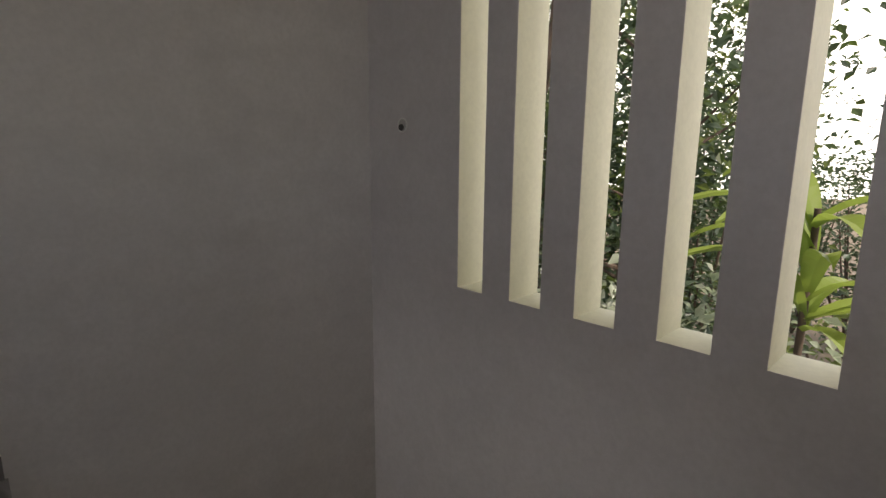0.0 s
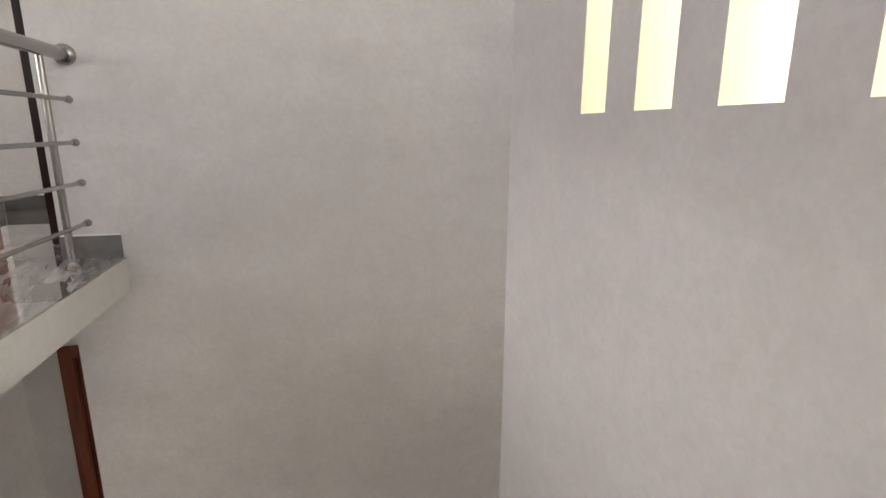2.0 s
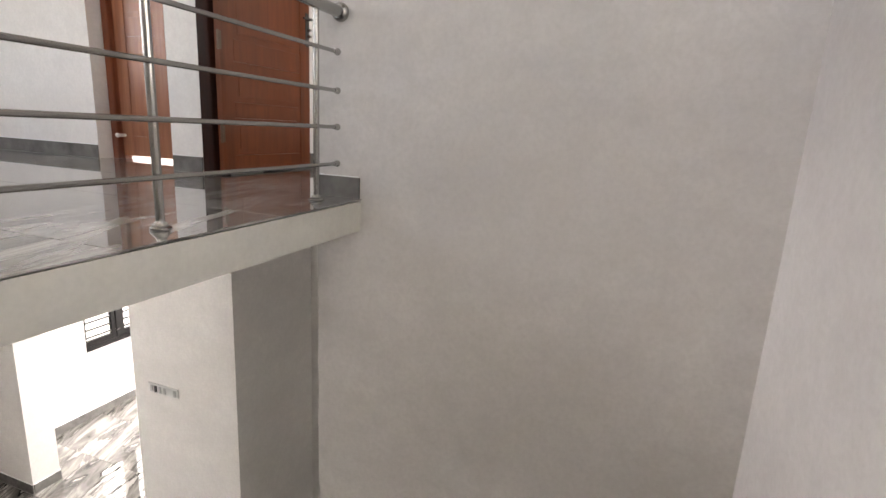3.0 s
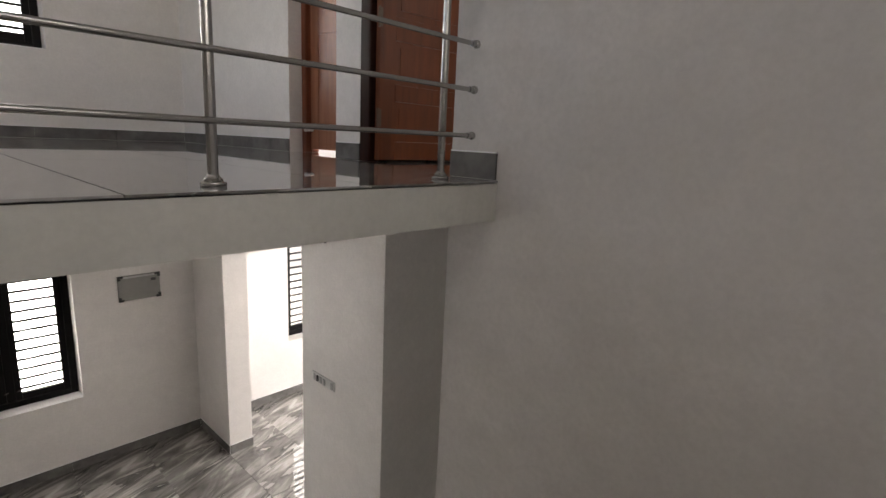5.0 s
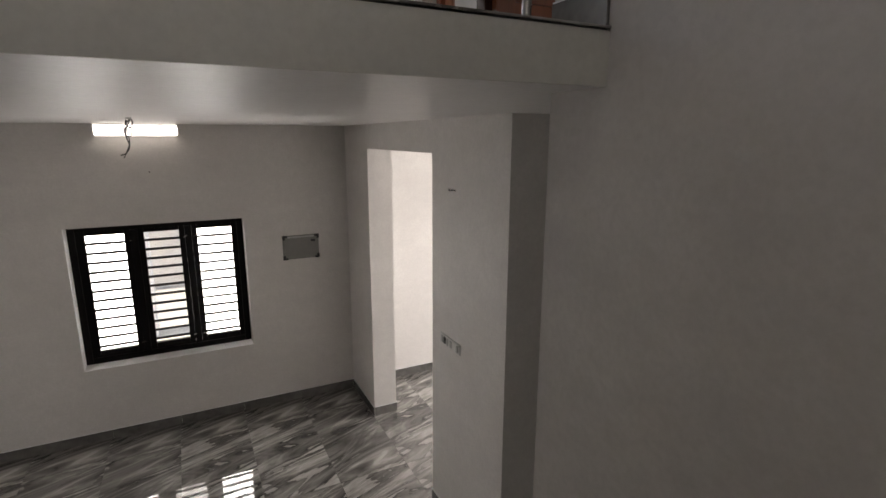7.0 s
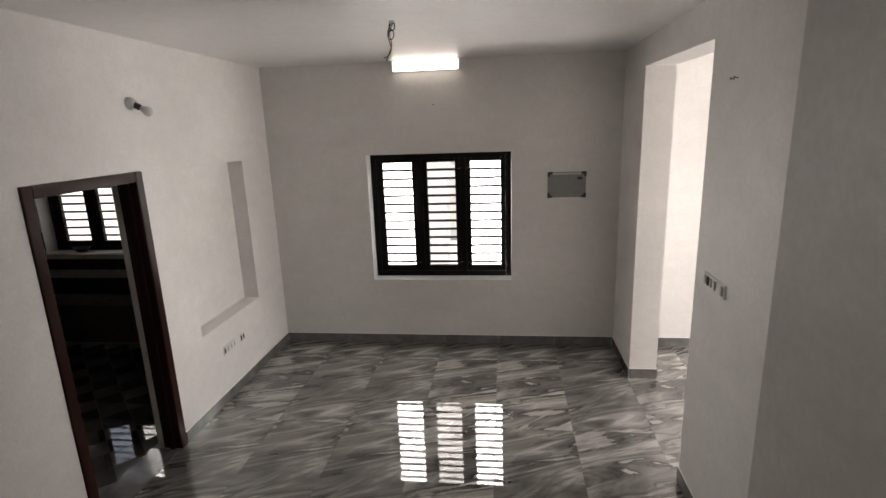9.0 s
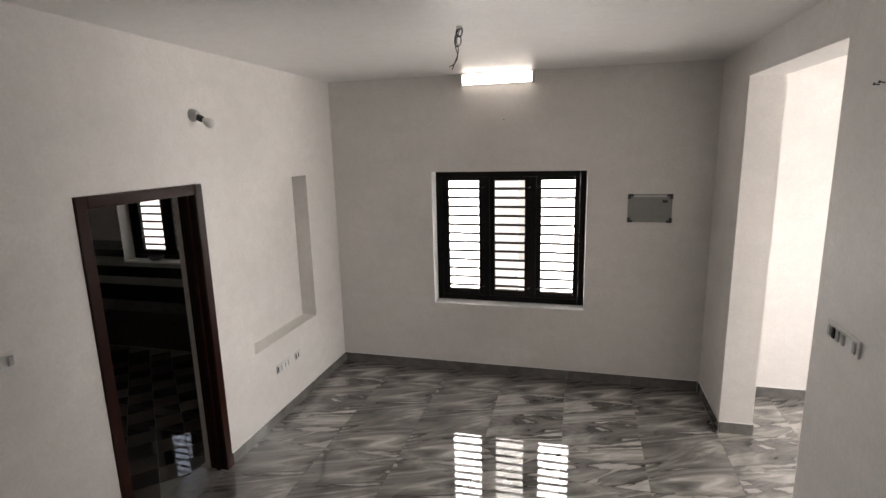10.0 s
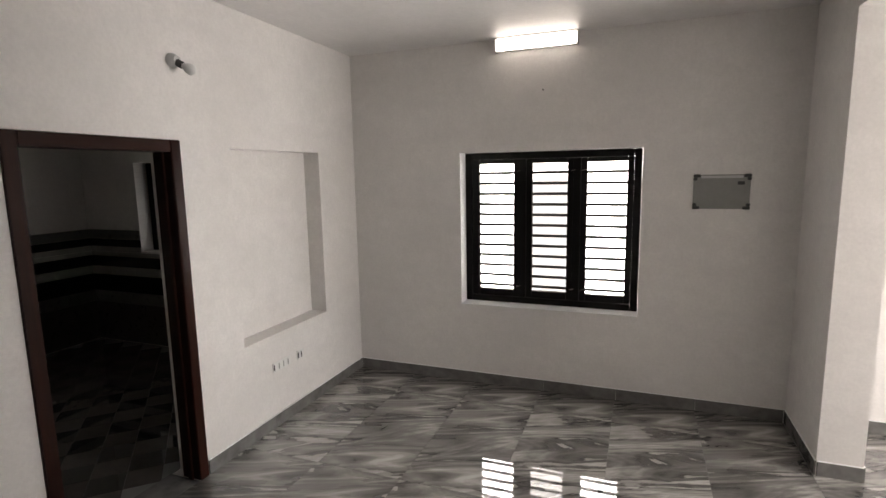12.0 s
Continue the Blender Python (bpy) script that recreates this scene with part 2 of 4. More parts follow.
def box(x0, x1, y0, y1, z0, z1, bevel=0.0):
    return add_box(bmesh.new(), x0, x1, y0, y1, z0, z1, bevel)


def add_rod(bm, a, b, r0, r1=None, seg=16):
    a, b = Vector(a), Vector(b)
    d = b - a
    turn = d.to_track_quat("Z", "Y").to_matrix().to_4x4()
    bmesh.ops.create_cone(bm, cap_ends=True, segments=seg, radius1=r0, radius2=r0 if r1 is None else r1, depth=d.length,
                          matrix=Matrix.Translation((a + b) / 2) @ turn)
    return bm


def rod(a, b, r0, r1=None, seg=16):
    return add_rod(bmesh.new(), a, b, r0, r1, seg)


def add_ball(bm, c, r, seg=16):
    bmesh.ops.create_uvsphere(bm, u_segments=seg, v_segments=seg // 2, radius=r, matrix=Matrix.Translation(c))
    return bm


def add_lathe(bm, c, profile, turn=None, seg=24):
    """A turned body about z: (radius, height) pairs, placed at c and turned."""
    m = Matrix.Translation(c) @ (turn or Matrix())
    rings = []
    for r, h in profile:
        rings.append([bm.verts.new(m @ Vector((r * math.cos(2 * math.pi * i / seg), r * math.sin(2 * math.pi * i / seg), h))) for i in range(seg)])
    for p, q in zip(rings, rings[1:]):
        for i in range(seg):
            bm.faces.new((p[i], p[(i + 1) % seg], q[(i + 1) % seg], q[i]))
    bm.faces.new(rings[0][::-1])
    bm.faces.new(rings[-1])
    return bm


def add_wall(bm, axis, at, thick, u0, u1, z0, z1, holes=()):
    """A wall slab with rectangular holes through it. axis 'x': its faces look along x, at..at+thick; u runs along y."""
    us = sorted({u0, u1, *[min(max(h[i], u0), u1) for h in holes for i in (0, 1)]})
    zs = sorted({z0, z1, *[min(max(h[i], z0), z1) for h in holes for i in (2, 3)]})

    def solid(i, j):
        if not (0 <= i < len(us) - 1 and 0 <= j < len(zs) - 1):
            return False
        u, z = (us[i] + us[i + 1]) / 2, (zs[j] + zs[j + 1]) / 2
        return not any(h[0] < u < h[1] and h[2] < z < h[3] for h in holes)

    made = {}

    def vert(u, d, z):
        k = (round(u, 5), round(d, 5), round(z, 5))
        if k not in made:
            made[k] = bm.verts.new((d, u, z) if axis == "x" else (u, d, z))
        return made[k]

    a, b = at, at + thick
    for i in range(len(us) - 1):
        for j in range(len(zs) - 1):
            if not solid(i, j):
                continue
            p, q, r, s = us[i], us[i + 1], zs[j], zs[j + 1]
            for d in (a, b):
                bm.faces.new((vert(p, d, r), vert(q, d, r), vert(q, d, s), vert(p, d, s)))
            if not solid(i - 1, j):
                bm.faces.new((vert(p, a, r), vert(p, b, r), vert(p, b, s), vert(p, a, s)))
            if not solid(i + 1, j):
                bm.faces.new((vert(q, a, r), vert(q, b, r), vert(q, b, s), vert(q, a, s)))
            if not solid(i, j - 1):
                bm.faces.new((vert(p, a, r), vert(q, a, r), vert(q, b, r), vert(p, b, r)))
            if not solid(i, j + 1):
                bm.faces.new((vert(p, a, s), vert(q, a, s), vert(q, b, s), vert(p, b, s)))
    return bm


def wall(name, label, material, *slabs):
    bm = bmesh.new()
    for s in slabs:
        add_wall(bm, *s)
    return tagged(put(name, bm, material), label, "wall", kind="structure")


# ---- the plan, in metres ----
F2 = 3.13            # upper floor
CEIL1, CEIL2 = 2.962, 6.05
TOP1 = 3.0           # tops of the lower walls, inside the slab
EDGE = 2.988         # underside of the slab at its edge
XB = 3.015           # stairwell's long wall
XR, XR2 = 3.6, 3.84  # hall's wall with the wide opening
YS = -1.03           # wall with the slits
YE = 0.60            # edge of the upper floor
YR = 1.885           # side wall of the lobby
XL = 4.5             # end of the lobby

HALL_WIN = (1.05, 2.537, 0.72, 2.06)
UP_WIN = (1.05, 2.537, 0.72 + F2, 2.06 + F2)
NEXT_WIN = (4.70, 6.187, 0.72, 2.06)
KIT_WIN = (-2.68, -1.192, 1.06, 2.06)
SLITS = [(2.193, 2.346), (1.882, 2.040), (1.562, 1.728), (1.236, 1.408), (0.914, 1.080)]
SLIT_Z0, SLIT_Z1 = 3.687, 5.45

# ---- structure ----
wall("wall_north", "off-white plastered wall with barred windows on both storeys", WALL,
     ("y", 5.0, 0.24, -0.24, 7.24, -0.12, 6.3, (HALL_WIN, UP_WIN, NEXT_WIN)))
wall("wall_kitchen_north", "dark kitchen wall with a barred window over tiled bands", WALL,
     ("y", 4.85, 0.24, -3.75, -0.24, -0.12, TOP1, (KIT_WIN,)))
wall("wall_kitchen_west", "plain plastered kitchen end wall", WALL, ("x", -3.75, 0.25, 1.3, 4.85, -0.12, TOP1))
wall("wall_kitchen_south", "plain plastered kitchen side wall", WALL, ("y", 1.3, 0.2, -3.5, -0.24, -0.12, TOP1))
DOOR_K = (2.097, 3.022, -0.006, 2.107)
NICHE = (3.42, 4.428, 0.714, 2.076)
wall("wall_west", "white plastered wall with a wooden doorway and a shallow recessed panel", WALL,
     ("x", -0.15, 0.15, -1.03, 5.0, -0.12, TOP1, (DOOR_K, NICHE)),
     ("x", -0.24, 0.09, -1.03, 5.0, -0.12, TOP1, (DOOR_K,)))
# the higher opening, over the stairs, is unseen and added for the fill lamp
wall("wall_west_upper", "plain plastered upper wall with unseen light openings", WALL,
     ("x", -0.24, 0.24, -1.03, 5.0, TOP1, 6.3, ((2.6, 4.0, 3.9, 5.35), (-0.85, 0.45, 4.4, 5.8))))
wall("wall_east", "white plastered wall with a wide opening into the next room", WALL,
     ("x", XR, 0.24, YR, 5.0, -0.12, TOP1, ((2.858, 4.27, -0.006, 2.745),)))
wall("wall_lobby_side", "shaded plastered side wall of the lobby", WALL, ("y", YR, 0.24, XR2, XL + 0.24, -0.12, TOP1))
DOOR_LOBBY = (0.73, 1.65, -0.006, 2.19)
wall("wall_lobby_end", "plastered lobby wall with a wooden doorway", WALL,
     ("x", XL, 0.24, YS, YR, -0.12, TOP1, (DOOR_LOBBY,)))
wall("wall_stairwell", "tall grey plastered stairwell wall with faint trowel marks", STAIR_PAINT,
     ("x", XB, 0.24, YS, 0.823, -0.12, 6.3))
# the two wide openings are unseen; the lower is added for lobby fill
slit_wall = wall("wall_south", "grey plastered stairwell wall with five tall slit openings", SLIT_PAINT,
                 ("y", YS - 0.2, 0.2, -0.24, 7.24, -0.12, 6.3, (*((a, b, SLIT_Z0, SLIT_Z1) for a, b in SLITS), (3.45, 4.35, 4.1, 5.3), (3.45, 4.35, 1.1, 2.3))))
slit_wall.data.materials.append(CREAM)
for poly in slit_wall.data.polygons:
    c, n = poly.center, poly.normal
    if 0.5 < c.x < 2.6 and SLIT_Z0 - 0.01 <= c.z <= SLIT_Z1 + 0.01 and abs(n.y) < 0.5:
        poly.material_index = 1
wall("wall_next_room_east", "plain white outer wall with a daylight opening", WALL,
     ("x", 7.0, 0.24, YS, 5.0, -0.12, 6.3, ((2.8, 4.3, 0.8, 2.2), (2.8, 4.3, 4.0, 5.3))))
wall("wall_next_room_south", "plain white partition wall", WALL, ("y", YR, 0.24, XL + 0.24, 7.0, -0.12, TOP1))
# upper storey
wall("wall_upper_east", "white plastered upper landing wall beside a doorway", WALL,
     ("x", XR, 0.24, 3.0, 5.0, F2, 6.3), ("x", XR, 0.24, 2.04, 3.0, F2 + 2.1, 6.3))
wall("wall_upper_pier", "narrow white plastered pier between two doorways", WALL,
     ("y", 1.80, 0.24, 3.34, XR2, F2, 6.3))
wall("wall_upper_lintel", "plastered wall over an upper doorway", WALL, ("x", 3.34, 0.2, 0.823, 1.80, F2 + 2.1, 6.3), ("x", 3.34, 0.2, 0.823, 0.915, F2, F2 + 2.1))
wall("wall_bedroom_north", "plain white bedroom partition", WALL, ("y", 1.80, 0.2, XR2, 7.0, F2, 6.3))
wall("wall_bedroom_end", "plain white plastered bedroom wall", WALL,
     ("x", XL, 0.2, -1.03, 1.80, F2, 6.3))


def slab(name, label, material, category, *boxes):
    bm = bmesh.new()
    for b in boxes:
        add_box(bm, *b)
    return tagged(put(name, bm, material), label, category, kind="structure")


hall_ceiling = slab("ceiling_hall", "smooth off-white plastered hall ceiling under the upper floor", CEIL, "ceiling", (1.25, 7.0, YE + 0.012, 5.0, CEIL1, 3.02))
side_ceiling = slab("ceiling_stair_side", "off-white plastered ceiling beside the stairs", CEIL, "ceiling", (0.0, 1.25, 0.81, 5.0, CEIL1, 3.02))
for ob in (hall_ceiling, side_ceiling):
    for vert in ob.data.vertices:
        if vert.co.z < 3.0:
            vert.co.z = CEIL1 + (EDGE - CEIL1) * (5.0 - vert.co.y) / (5.0 - YE)
slab("ceiling_lobby", "off-white plastered lobby ceiling", CEIL, "ceiling", (XB + 0.24, 7.0, YS, YE + 0.011, CEIL1, 3.02))
slab("ceiling_kitchen", "dark plain kitchen ceiling", CEIL, "ceiling", (-3.75, -0.24, 1.3, 5.1, CEIL1, CEIL1 + 0.15))
slab("ceiling_upper", "plain white plastered upper ceiling", CEIL, "ceiling", (0.0, 7.0, YS, 5.0, CEIL2, CEIL2 + 0.15))
# out of view; the west overhang is added to keep sun off the upper openings
slab("roof", "unseen flat roof slab, west overhang added to block sun", OUTER, "roof", (-2.6, 7.6, YS - 0.55, 5.6, 6.3, 6.45))
slab("trim_slab_edge", "pale painted edge of the upper floor slab", FASCIA, "slab edge",
     (1.25, XB, YE, YE + 0.012, EDGE - 0.001, F2 - 0.011), (1.238, 1.25, YE, 0.81, CEIL1, F2 - 0.011), (0.0, 1.238, 0.798, 0.81, CEIL1, F2 - 0.011))
floor_up = slab("floor_upper", "polished grey veined marble upper floor", GROUT, "floor",
                (1.25, 7.0, YE + 0.012, 5.0, 3.02, F2 - 0.006), (0.0, 1.25, 0.81, 5.0, 3.02, F2 - 0.006), (XB + 0.24, 7.0, YS, YE + 0.012, 3.02, F2 - 0.006))
floor = slab("floor", "polished grey veined marble tile floor", GROUT, "floor", (-0.0, 7.0, YS, 5.0, -0.12, -0.006))

slab("plinth", "grey concrete base of the house", OUTER, "plinth", (-3.75, 7.24, YS - 0.2, 5.24, -0.45, -0.12))
floor_kitchen = slab("floor_kitchen", "dark patterned kitchen floor of diamond tiles", GROUT, "floor", (-3.5, -0.24, 1.5, 4.85, -0.12, -0.006))

# ---- stairs under the walk ----
RISE = F2 / 18


def staircase():
    st = thing("staircase", 0.7, 0.6, 0.0, "grey marble staircase turning twice round an open well", "staircase", kind="structure")

    def step(n, x0, x1, y0, y1):
        top = F2 - RISE * n
        part("tread", box(x0, x1, y0, y1, top - 0.03, top, 0.004), SKIRT, st)
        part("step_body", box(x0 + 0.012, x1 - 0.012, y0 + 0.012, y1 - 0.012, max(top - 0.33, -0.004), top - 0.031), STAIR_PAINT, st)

    for i in range(5):
        step(1 + i, 0.02, 1.21, 0.60 - 0.21 * i, 0.809 - 0.21 * i)
    step(6, 0.02, 1.21, YS + 0.005, -0.241)
    for i, x in enumerate((1.21, 1.43, 1.65, 1.87, 2.09)):
        step(7 + i, x + 0.001, x + 0.22, YS + 0.005, 0.08)
    step(12, 2.311, XB - 0.005, YS + 0.005, 0.12)
    for i in range(5):
        step(13 + i, 1.98, XB - 0.005, 0.121 + 0.23 * i, 0.35 + 0.23 * i)


staircase()


# ---- windows ----
def barred_window(name, x, y, z, w, h, label, panes=True):
    """A black three-light window in an opening whose lower left corner is x, z; glass faces the room at y."""
    win = thing(name, x + w / 2, y, z, label, "window", kind="structure")
    f, d = 0.06, 0.07
    bm = bmesh.new()
    add_box(bm, x + 0.002, x + f, y, y + d, z + 0.002, z + h - 0.002, 0.004)
    add_box(bm, x + w - f, x + w - 0.002, y, y + d, z + 0.002, z + h - 0.002, 0.004)
    add_box(bm, x + f + 0.001, x + w - f - 0.001, y + 0.001, y + d - 0.001, z + 0.002, z + f, 0.004)
    add_box(bm, x + f + 0.001, x + w - f - 0.001, y + 0.001, y + d - 0.001, z + h - f, z + h - 0.002, 0.004)
    part("window_frame", bm, BLACK, win)
    cuts = [x + f, x + w * 0.351, x + w * 0.661, x + w - f]
    for c in cuts[1:3]:
        part("mullion", box(c - 0.03, c + 0.03, y + 0.001, y + d - 0.001, z + f + 0.001, z + h - f - 0.001, 0.004), BLACK, win)
    glass_z0, glass_z1 = z + 0.122, z + h - 0.099
    for i in range(3):
        a = cuts[i] + (0.031 if i else 0.001)
        b = cuts[i + 1] - (0.031 if i < 2 else 0.001)
        ga, gb = a + (0.068 if i == 0 else 0.049), b - 0.05
        bm = bmesh.new()
        yy0, yy1 = y + 0.012, y + 0.06
        add_box(bm, a, ga, yy0, yy1, z + f + 0.001, z + h - f - 0.001, 0.003)
        add_box(bm, gb, b, yy0, yy1, z + f + 0.001, z + h - f - 0.001, 0.003)
        add_box(bm, ga + 0.001, gb - 0.001, yy0 + 0.001, yy1, z + f + 0.001, glass_z0, 0.003)
        add_box(bm, ga + 0.001, gb - 0.001, yy0 + 0.001, yy1, glass_z1, z + h - f - 0.001, 0.003)
        sash = part("casement", bm, BLACK, win)
        if panes:
            p = part("pane", box(ga - 0.004, gb + 0.004, yy0 + 0.038, yy0 + 0.043, glass_z0 - 0.004, glass_z1 + 0.004), GLASS, sash, "clear window glass")
            p.visible_shadow = False
        for hz in (z + 0.16, z + h - 0.17):
            bm = bmesh.new()
            hx = b - 0.012 if i < 2 else a + 0.012
            add_rod(bm, (hx, y + 0.002, hz), (hx, y - 0.022, hz), 0.004, seg=8)
            add_rod(bm, (hx, y - 0.02, hz), (hx + 0.03, y - 0.026, hz + 0.012), 0.0035, seg=8)
            part("catch", bm, STEEL, win, "small steel window catch")
    n = round((h - 0.18) / 0.091)
    for k in range(n):
        bz = glass_z1 - 0.08 - 0.091 * k
        if bz > glass_z0 + 0.01:
            bm = rod((x + 0.03, y + 0.030, bz), (x + w - 0.03, y + 0.030, bz), 0.0130, seg=8)
            part("bar", bm, IRON, win)
    return win


barred_window("window_1", 1.05, 5.15, 0.72, 1.487, 1.34, "black three-light hall window with horizontal iron bars")
barred_window("window_2", 1.05, 5.15, 0.72 + F2, 1.487, 1.34, "black barred window on the upper landing")
barred_window("window_3", 4.70, 5.15, 0.72, 1.487, 1.34, "black barred window of the bright next room")
barred_window("window_4", -2.68, 5.0, 1.06, 1.487, 1.0, "black barred kitchen window above the tiled wall")

TRIM = plain("whitened_trim", (0.84, 0.84, 0.83), 0.4, 0, 0.03)
# added liners: daylight on sill and left reveal put in as whiter colour
for nm, z0 in (("hall", 0.72), ("upper", 0.72 + F2)):
    slab("trim_sill_" + nm, "thin window sill liner, whitened for incoming daylight", TRIM, "sill", (1.051, 2.536, 4.998, 5.148, z0 + 0.0005, z0 + 0.006))
    slab("trim_reveal_" + nm, "thin window reveal liner, whitened for incoming daylight", TRIM, "reveal", (1.0505, 1.055, 5.001, 5.148, z0 + 0.0065, z0 + 1.339))


# ---- doors ----
def door_frame(name, face, y0, y1, z0, h, depth, label, material=WOOD_V, top=WOOD_H, w=0.075):
    """A wooden frame lining an opening in a wall that faces -x or +x; face is the frame's front plane, depth its run along x."""
    fr = thing(name, face, (y0 + y1) / 2, z0, label, "door frame", kind="structure")
    x0, x1 = min(face, face + depth), max(face, face + depth)
    for a, b in ((y0 + 0.002, y0 + w), (y1 - w, y1 - 0.002)):
        bm = box(x0, x1, a, b, z0 + 0.001, z0 + h - 0.002, 0.004)
        mid = (x0 + x1) / 2
        inner = b if a < (y0 + y1) / 2 else a
        s = 1 if a < (y0 + y1) / 2 else -1
        add_box(bm, mid - 0.018, mid + 0.018, inner, inner + s * 0.014, z0 + 0.001, z0 + h - w, 0.003)
        part("jamb", bm, material, fr)
    part("head", box(x0 + 0.001, x1 - 0.001, y0 + w + 0.001, y1 - w - 0.001, z0 + h - w, z0 + h - 0.003, 0.004), top, fr)
    return fr


door_frame("door_1", 0.012, 2.097, 3.022, 0.0, 2.107, -0.15, "dark red-brown wooden frame of the open kitchen doorway", WOOD_DARK, WOOD_DARKH, 0.07)
door_frame("door_2", XL - 0.012, 0.73, 1.65, 0.0, 2.19, 0.13, "red-brown wooden door frame at the lobby's end", WOOD_V, WOOD_H, 0.085)
door_frame("door_3", 3.322, 0.915, 1.798, F2, 2.10, 0.13, "dark brown wooden frame of an upper doorway", WOOD_DARK, WOOD_DARK, 0.085)
door_frame("door_4", 3.70, 2.042, 2.998, F2, 2.10, 0.11, "red-brown wooden frame of an upper bedroom door", WOOD_V, WOOD_H, 0.06)


def panel_door(name, w, h, label, material, rows=((0.10, 0.31), (0.40, 0.62), (0.74, 1.30), (1.42, 1.90)), cols=1):
    """A leaf hinged at its own origin and running along +x, with raised panels on both faces."""
    ob = thing(name, 0, 0, 0, label, "door")
    t = 0.035
    bm = bmesh.new()
    stile = 0.105
    add_box(bm, 0, stile, -t / 2, t / 2, 0, h, 0.003)
    add_box(bm, w - stile, w, -t / 2, t / 2, 0, h, 0.003)
    gap = (w - 2 * stile) / cols
    for c in range(1, cols):
        add_box(bm, stile + gap * c - 0.045, stile + gap * c + 0.045, -t / 2 + 0.0012, t / 2 - 0.0012, 0.002, h - 0.002, 0.002)
    zs = [0.0] + [v for r in rows for v in r] + [h]
    for a, b in zip(zs[0::2], zs[1::2]):
        add_box(bm, stile + 0.0005, w - stile - 0.0005, -t / 2 + 0.0006, t / 2 - 0.0006, a + 0.001, b - 0.001, 0.002)
    part("leaf_frame", bm, material, ob)
    for r0, r1 in rows:
        for c in range(cols):
            a = stile + gap * c + (0.045 if c else 0.0)
            b = stile + gap * (c + 1) - (0.045 if c < cols - 1 else 0.0)
            bm = box(a, b, -0.0125, 0.0125, r0, r1)
            add_box(bm, a + 0.03, b - 0.03, -0.0165, 0.0165, r0 + 0.03, r1 - 0.03, 0.004)
            part("panel", bm, material, ob)
    return ob


HINGE = plain("dull_hinge_metal", (0.16, 0.12, 0.09), 0.4, 0.6)
leaf = panel_door("panelled_door", 0.805, 2.06, "polished red-brown panelled door standing open on the landing", WOOD_LEAF)
for hz in (0.22, 0.72, 1.75):
    bm = rod((-0.006, -0.016, hz - 0.05), (-0.006, -0.016, hz + 0.05), 0.007, seg=10)
    add_box(bm, -0.004, 0.014, -0.0200, -0.0178, hz - 0.045, hz + 0.045)
    part("hinge", bm, HINGE, leaf, "dull brown metal butt hinge")
bm = box(0.757, 0.795, -0.0225, -0.0178, 0.80, 1.01, 0.002)
lock = part("lock_plate", bm, DARK_PL, leaf, "dark metal lock plate")
bm = rod((0.776, -0.022, 0.97), (0.776, -0.06, 0.97), 0.008, seg=10)
add_rod(bm, (0.776, -0.056, 0.97), (0.69, -0.058, 0.965), 0.007, seg=10)
part("door_handle", bm, DARK_PL, lock, "dark lever handle")
for hz in (0.905, 0.865, 0.825):
    part("lock_knob", rod((0.780, -0.02, hz), (0.780, -0.048, hz), 0.009, seg=10), STEEL, lock)
leaf.matrix_world = pose(3.350, 1.685, F2 + 0.012, 0, 0, -1.5)

leaf2 = panel_door("panelled_door", 0.828, 2.02, "closed red-brown panelled bedroom door with light under it", WOOD_WARM, ((0.14, 0.80), (0.92, 1.88)), 2)
bm = rod((0.03, -0.018, 0.14), (0.03, -0.075, 0.14), 0.011, seg=12)
add_ball(bm, (0.03, -0.078, 0.14), 0.016, 12)
part("door_stopper", bm, WHITE_PL, leaf2, "white rubber door stopper")
leaf2.matrix_world = pose(3.755, 2.935, F2 + 0.024, 0, 0, -90)

d = panel_door("panelled_door", 0.745, 2.095, "closed red-brown panelled door in the lobby", WOOD_LEAF)
d.matrix_world = pose(XL + 0.05, 1.562, 0.006, 0, 0, -90)


# ---- landing rail ----
def railing():
    y, yb, top = 0.714, 0.702, 3.902
    posts = (2.842, 2.072, 1.262)
    rl = thing("landing_railing", 2.06, y, F2, "brushed steel railing with four thin bars along the landing", "railing")
    for x in posts:
        post = part("post", rod((x, y, F2 + 0.012), (x, y, top - 0.02), 0.0125, seg=20), STEEL, rl)
        bm = add_lathe(bmesh.new(), (x, y, F2 + 0.001), ((0.029, 0), (0.030, 0.004), (0.029, 0.008), (0.022, 0.011), (0.022, 0.015), (0.016, 0.020), (0.0135, 0.026), (0.0, 0.026)), seg=24)
        smooth(part("base_flange", bm, STEEL, post))
        smooth(post)
    smooth(part("top_rail", rod((1.262, y - 0.008, top), (XB - 0.012, y - 0.008, top), 0.024, seg=24), STEEL, rl))
    bm = add_lathe(bmesh.new(), (XB - 0.001, y - 0.008, top), ((0.038, 0), (0.038, 0.012), (0.032, 0.02), (0.026, 0.026), (0.0, 0.026)), pose(0, 0, 0, 0, -90, 0), 24)
    smooth(part("wall_flange", bm, STEEL, rl))
    for z in (3.280, 3.436, 3.586, 3.742):
        b = part("bar", rod((1.262, yb, z), (2.975, yb, z), 0.0080, seg=14), STEEL, rl)
        smooth(b)
        bm = add_ball(bmesh.new(), (2.981, yb, z), 0.0145, 16)
        add_rod(bm, (2.955, yb, z), (2.972, yb, z), 0.0105, seg=14)
        smooth(part("end_ball", bm, STEEL, b), 60)
        for x in posts:
            part("bracket", rod((x, y - 0.006, z), (x, yb, z), 0.0065, seg=10), STEEL, b)


railing()


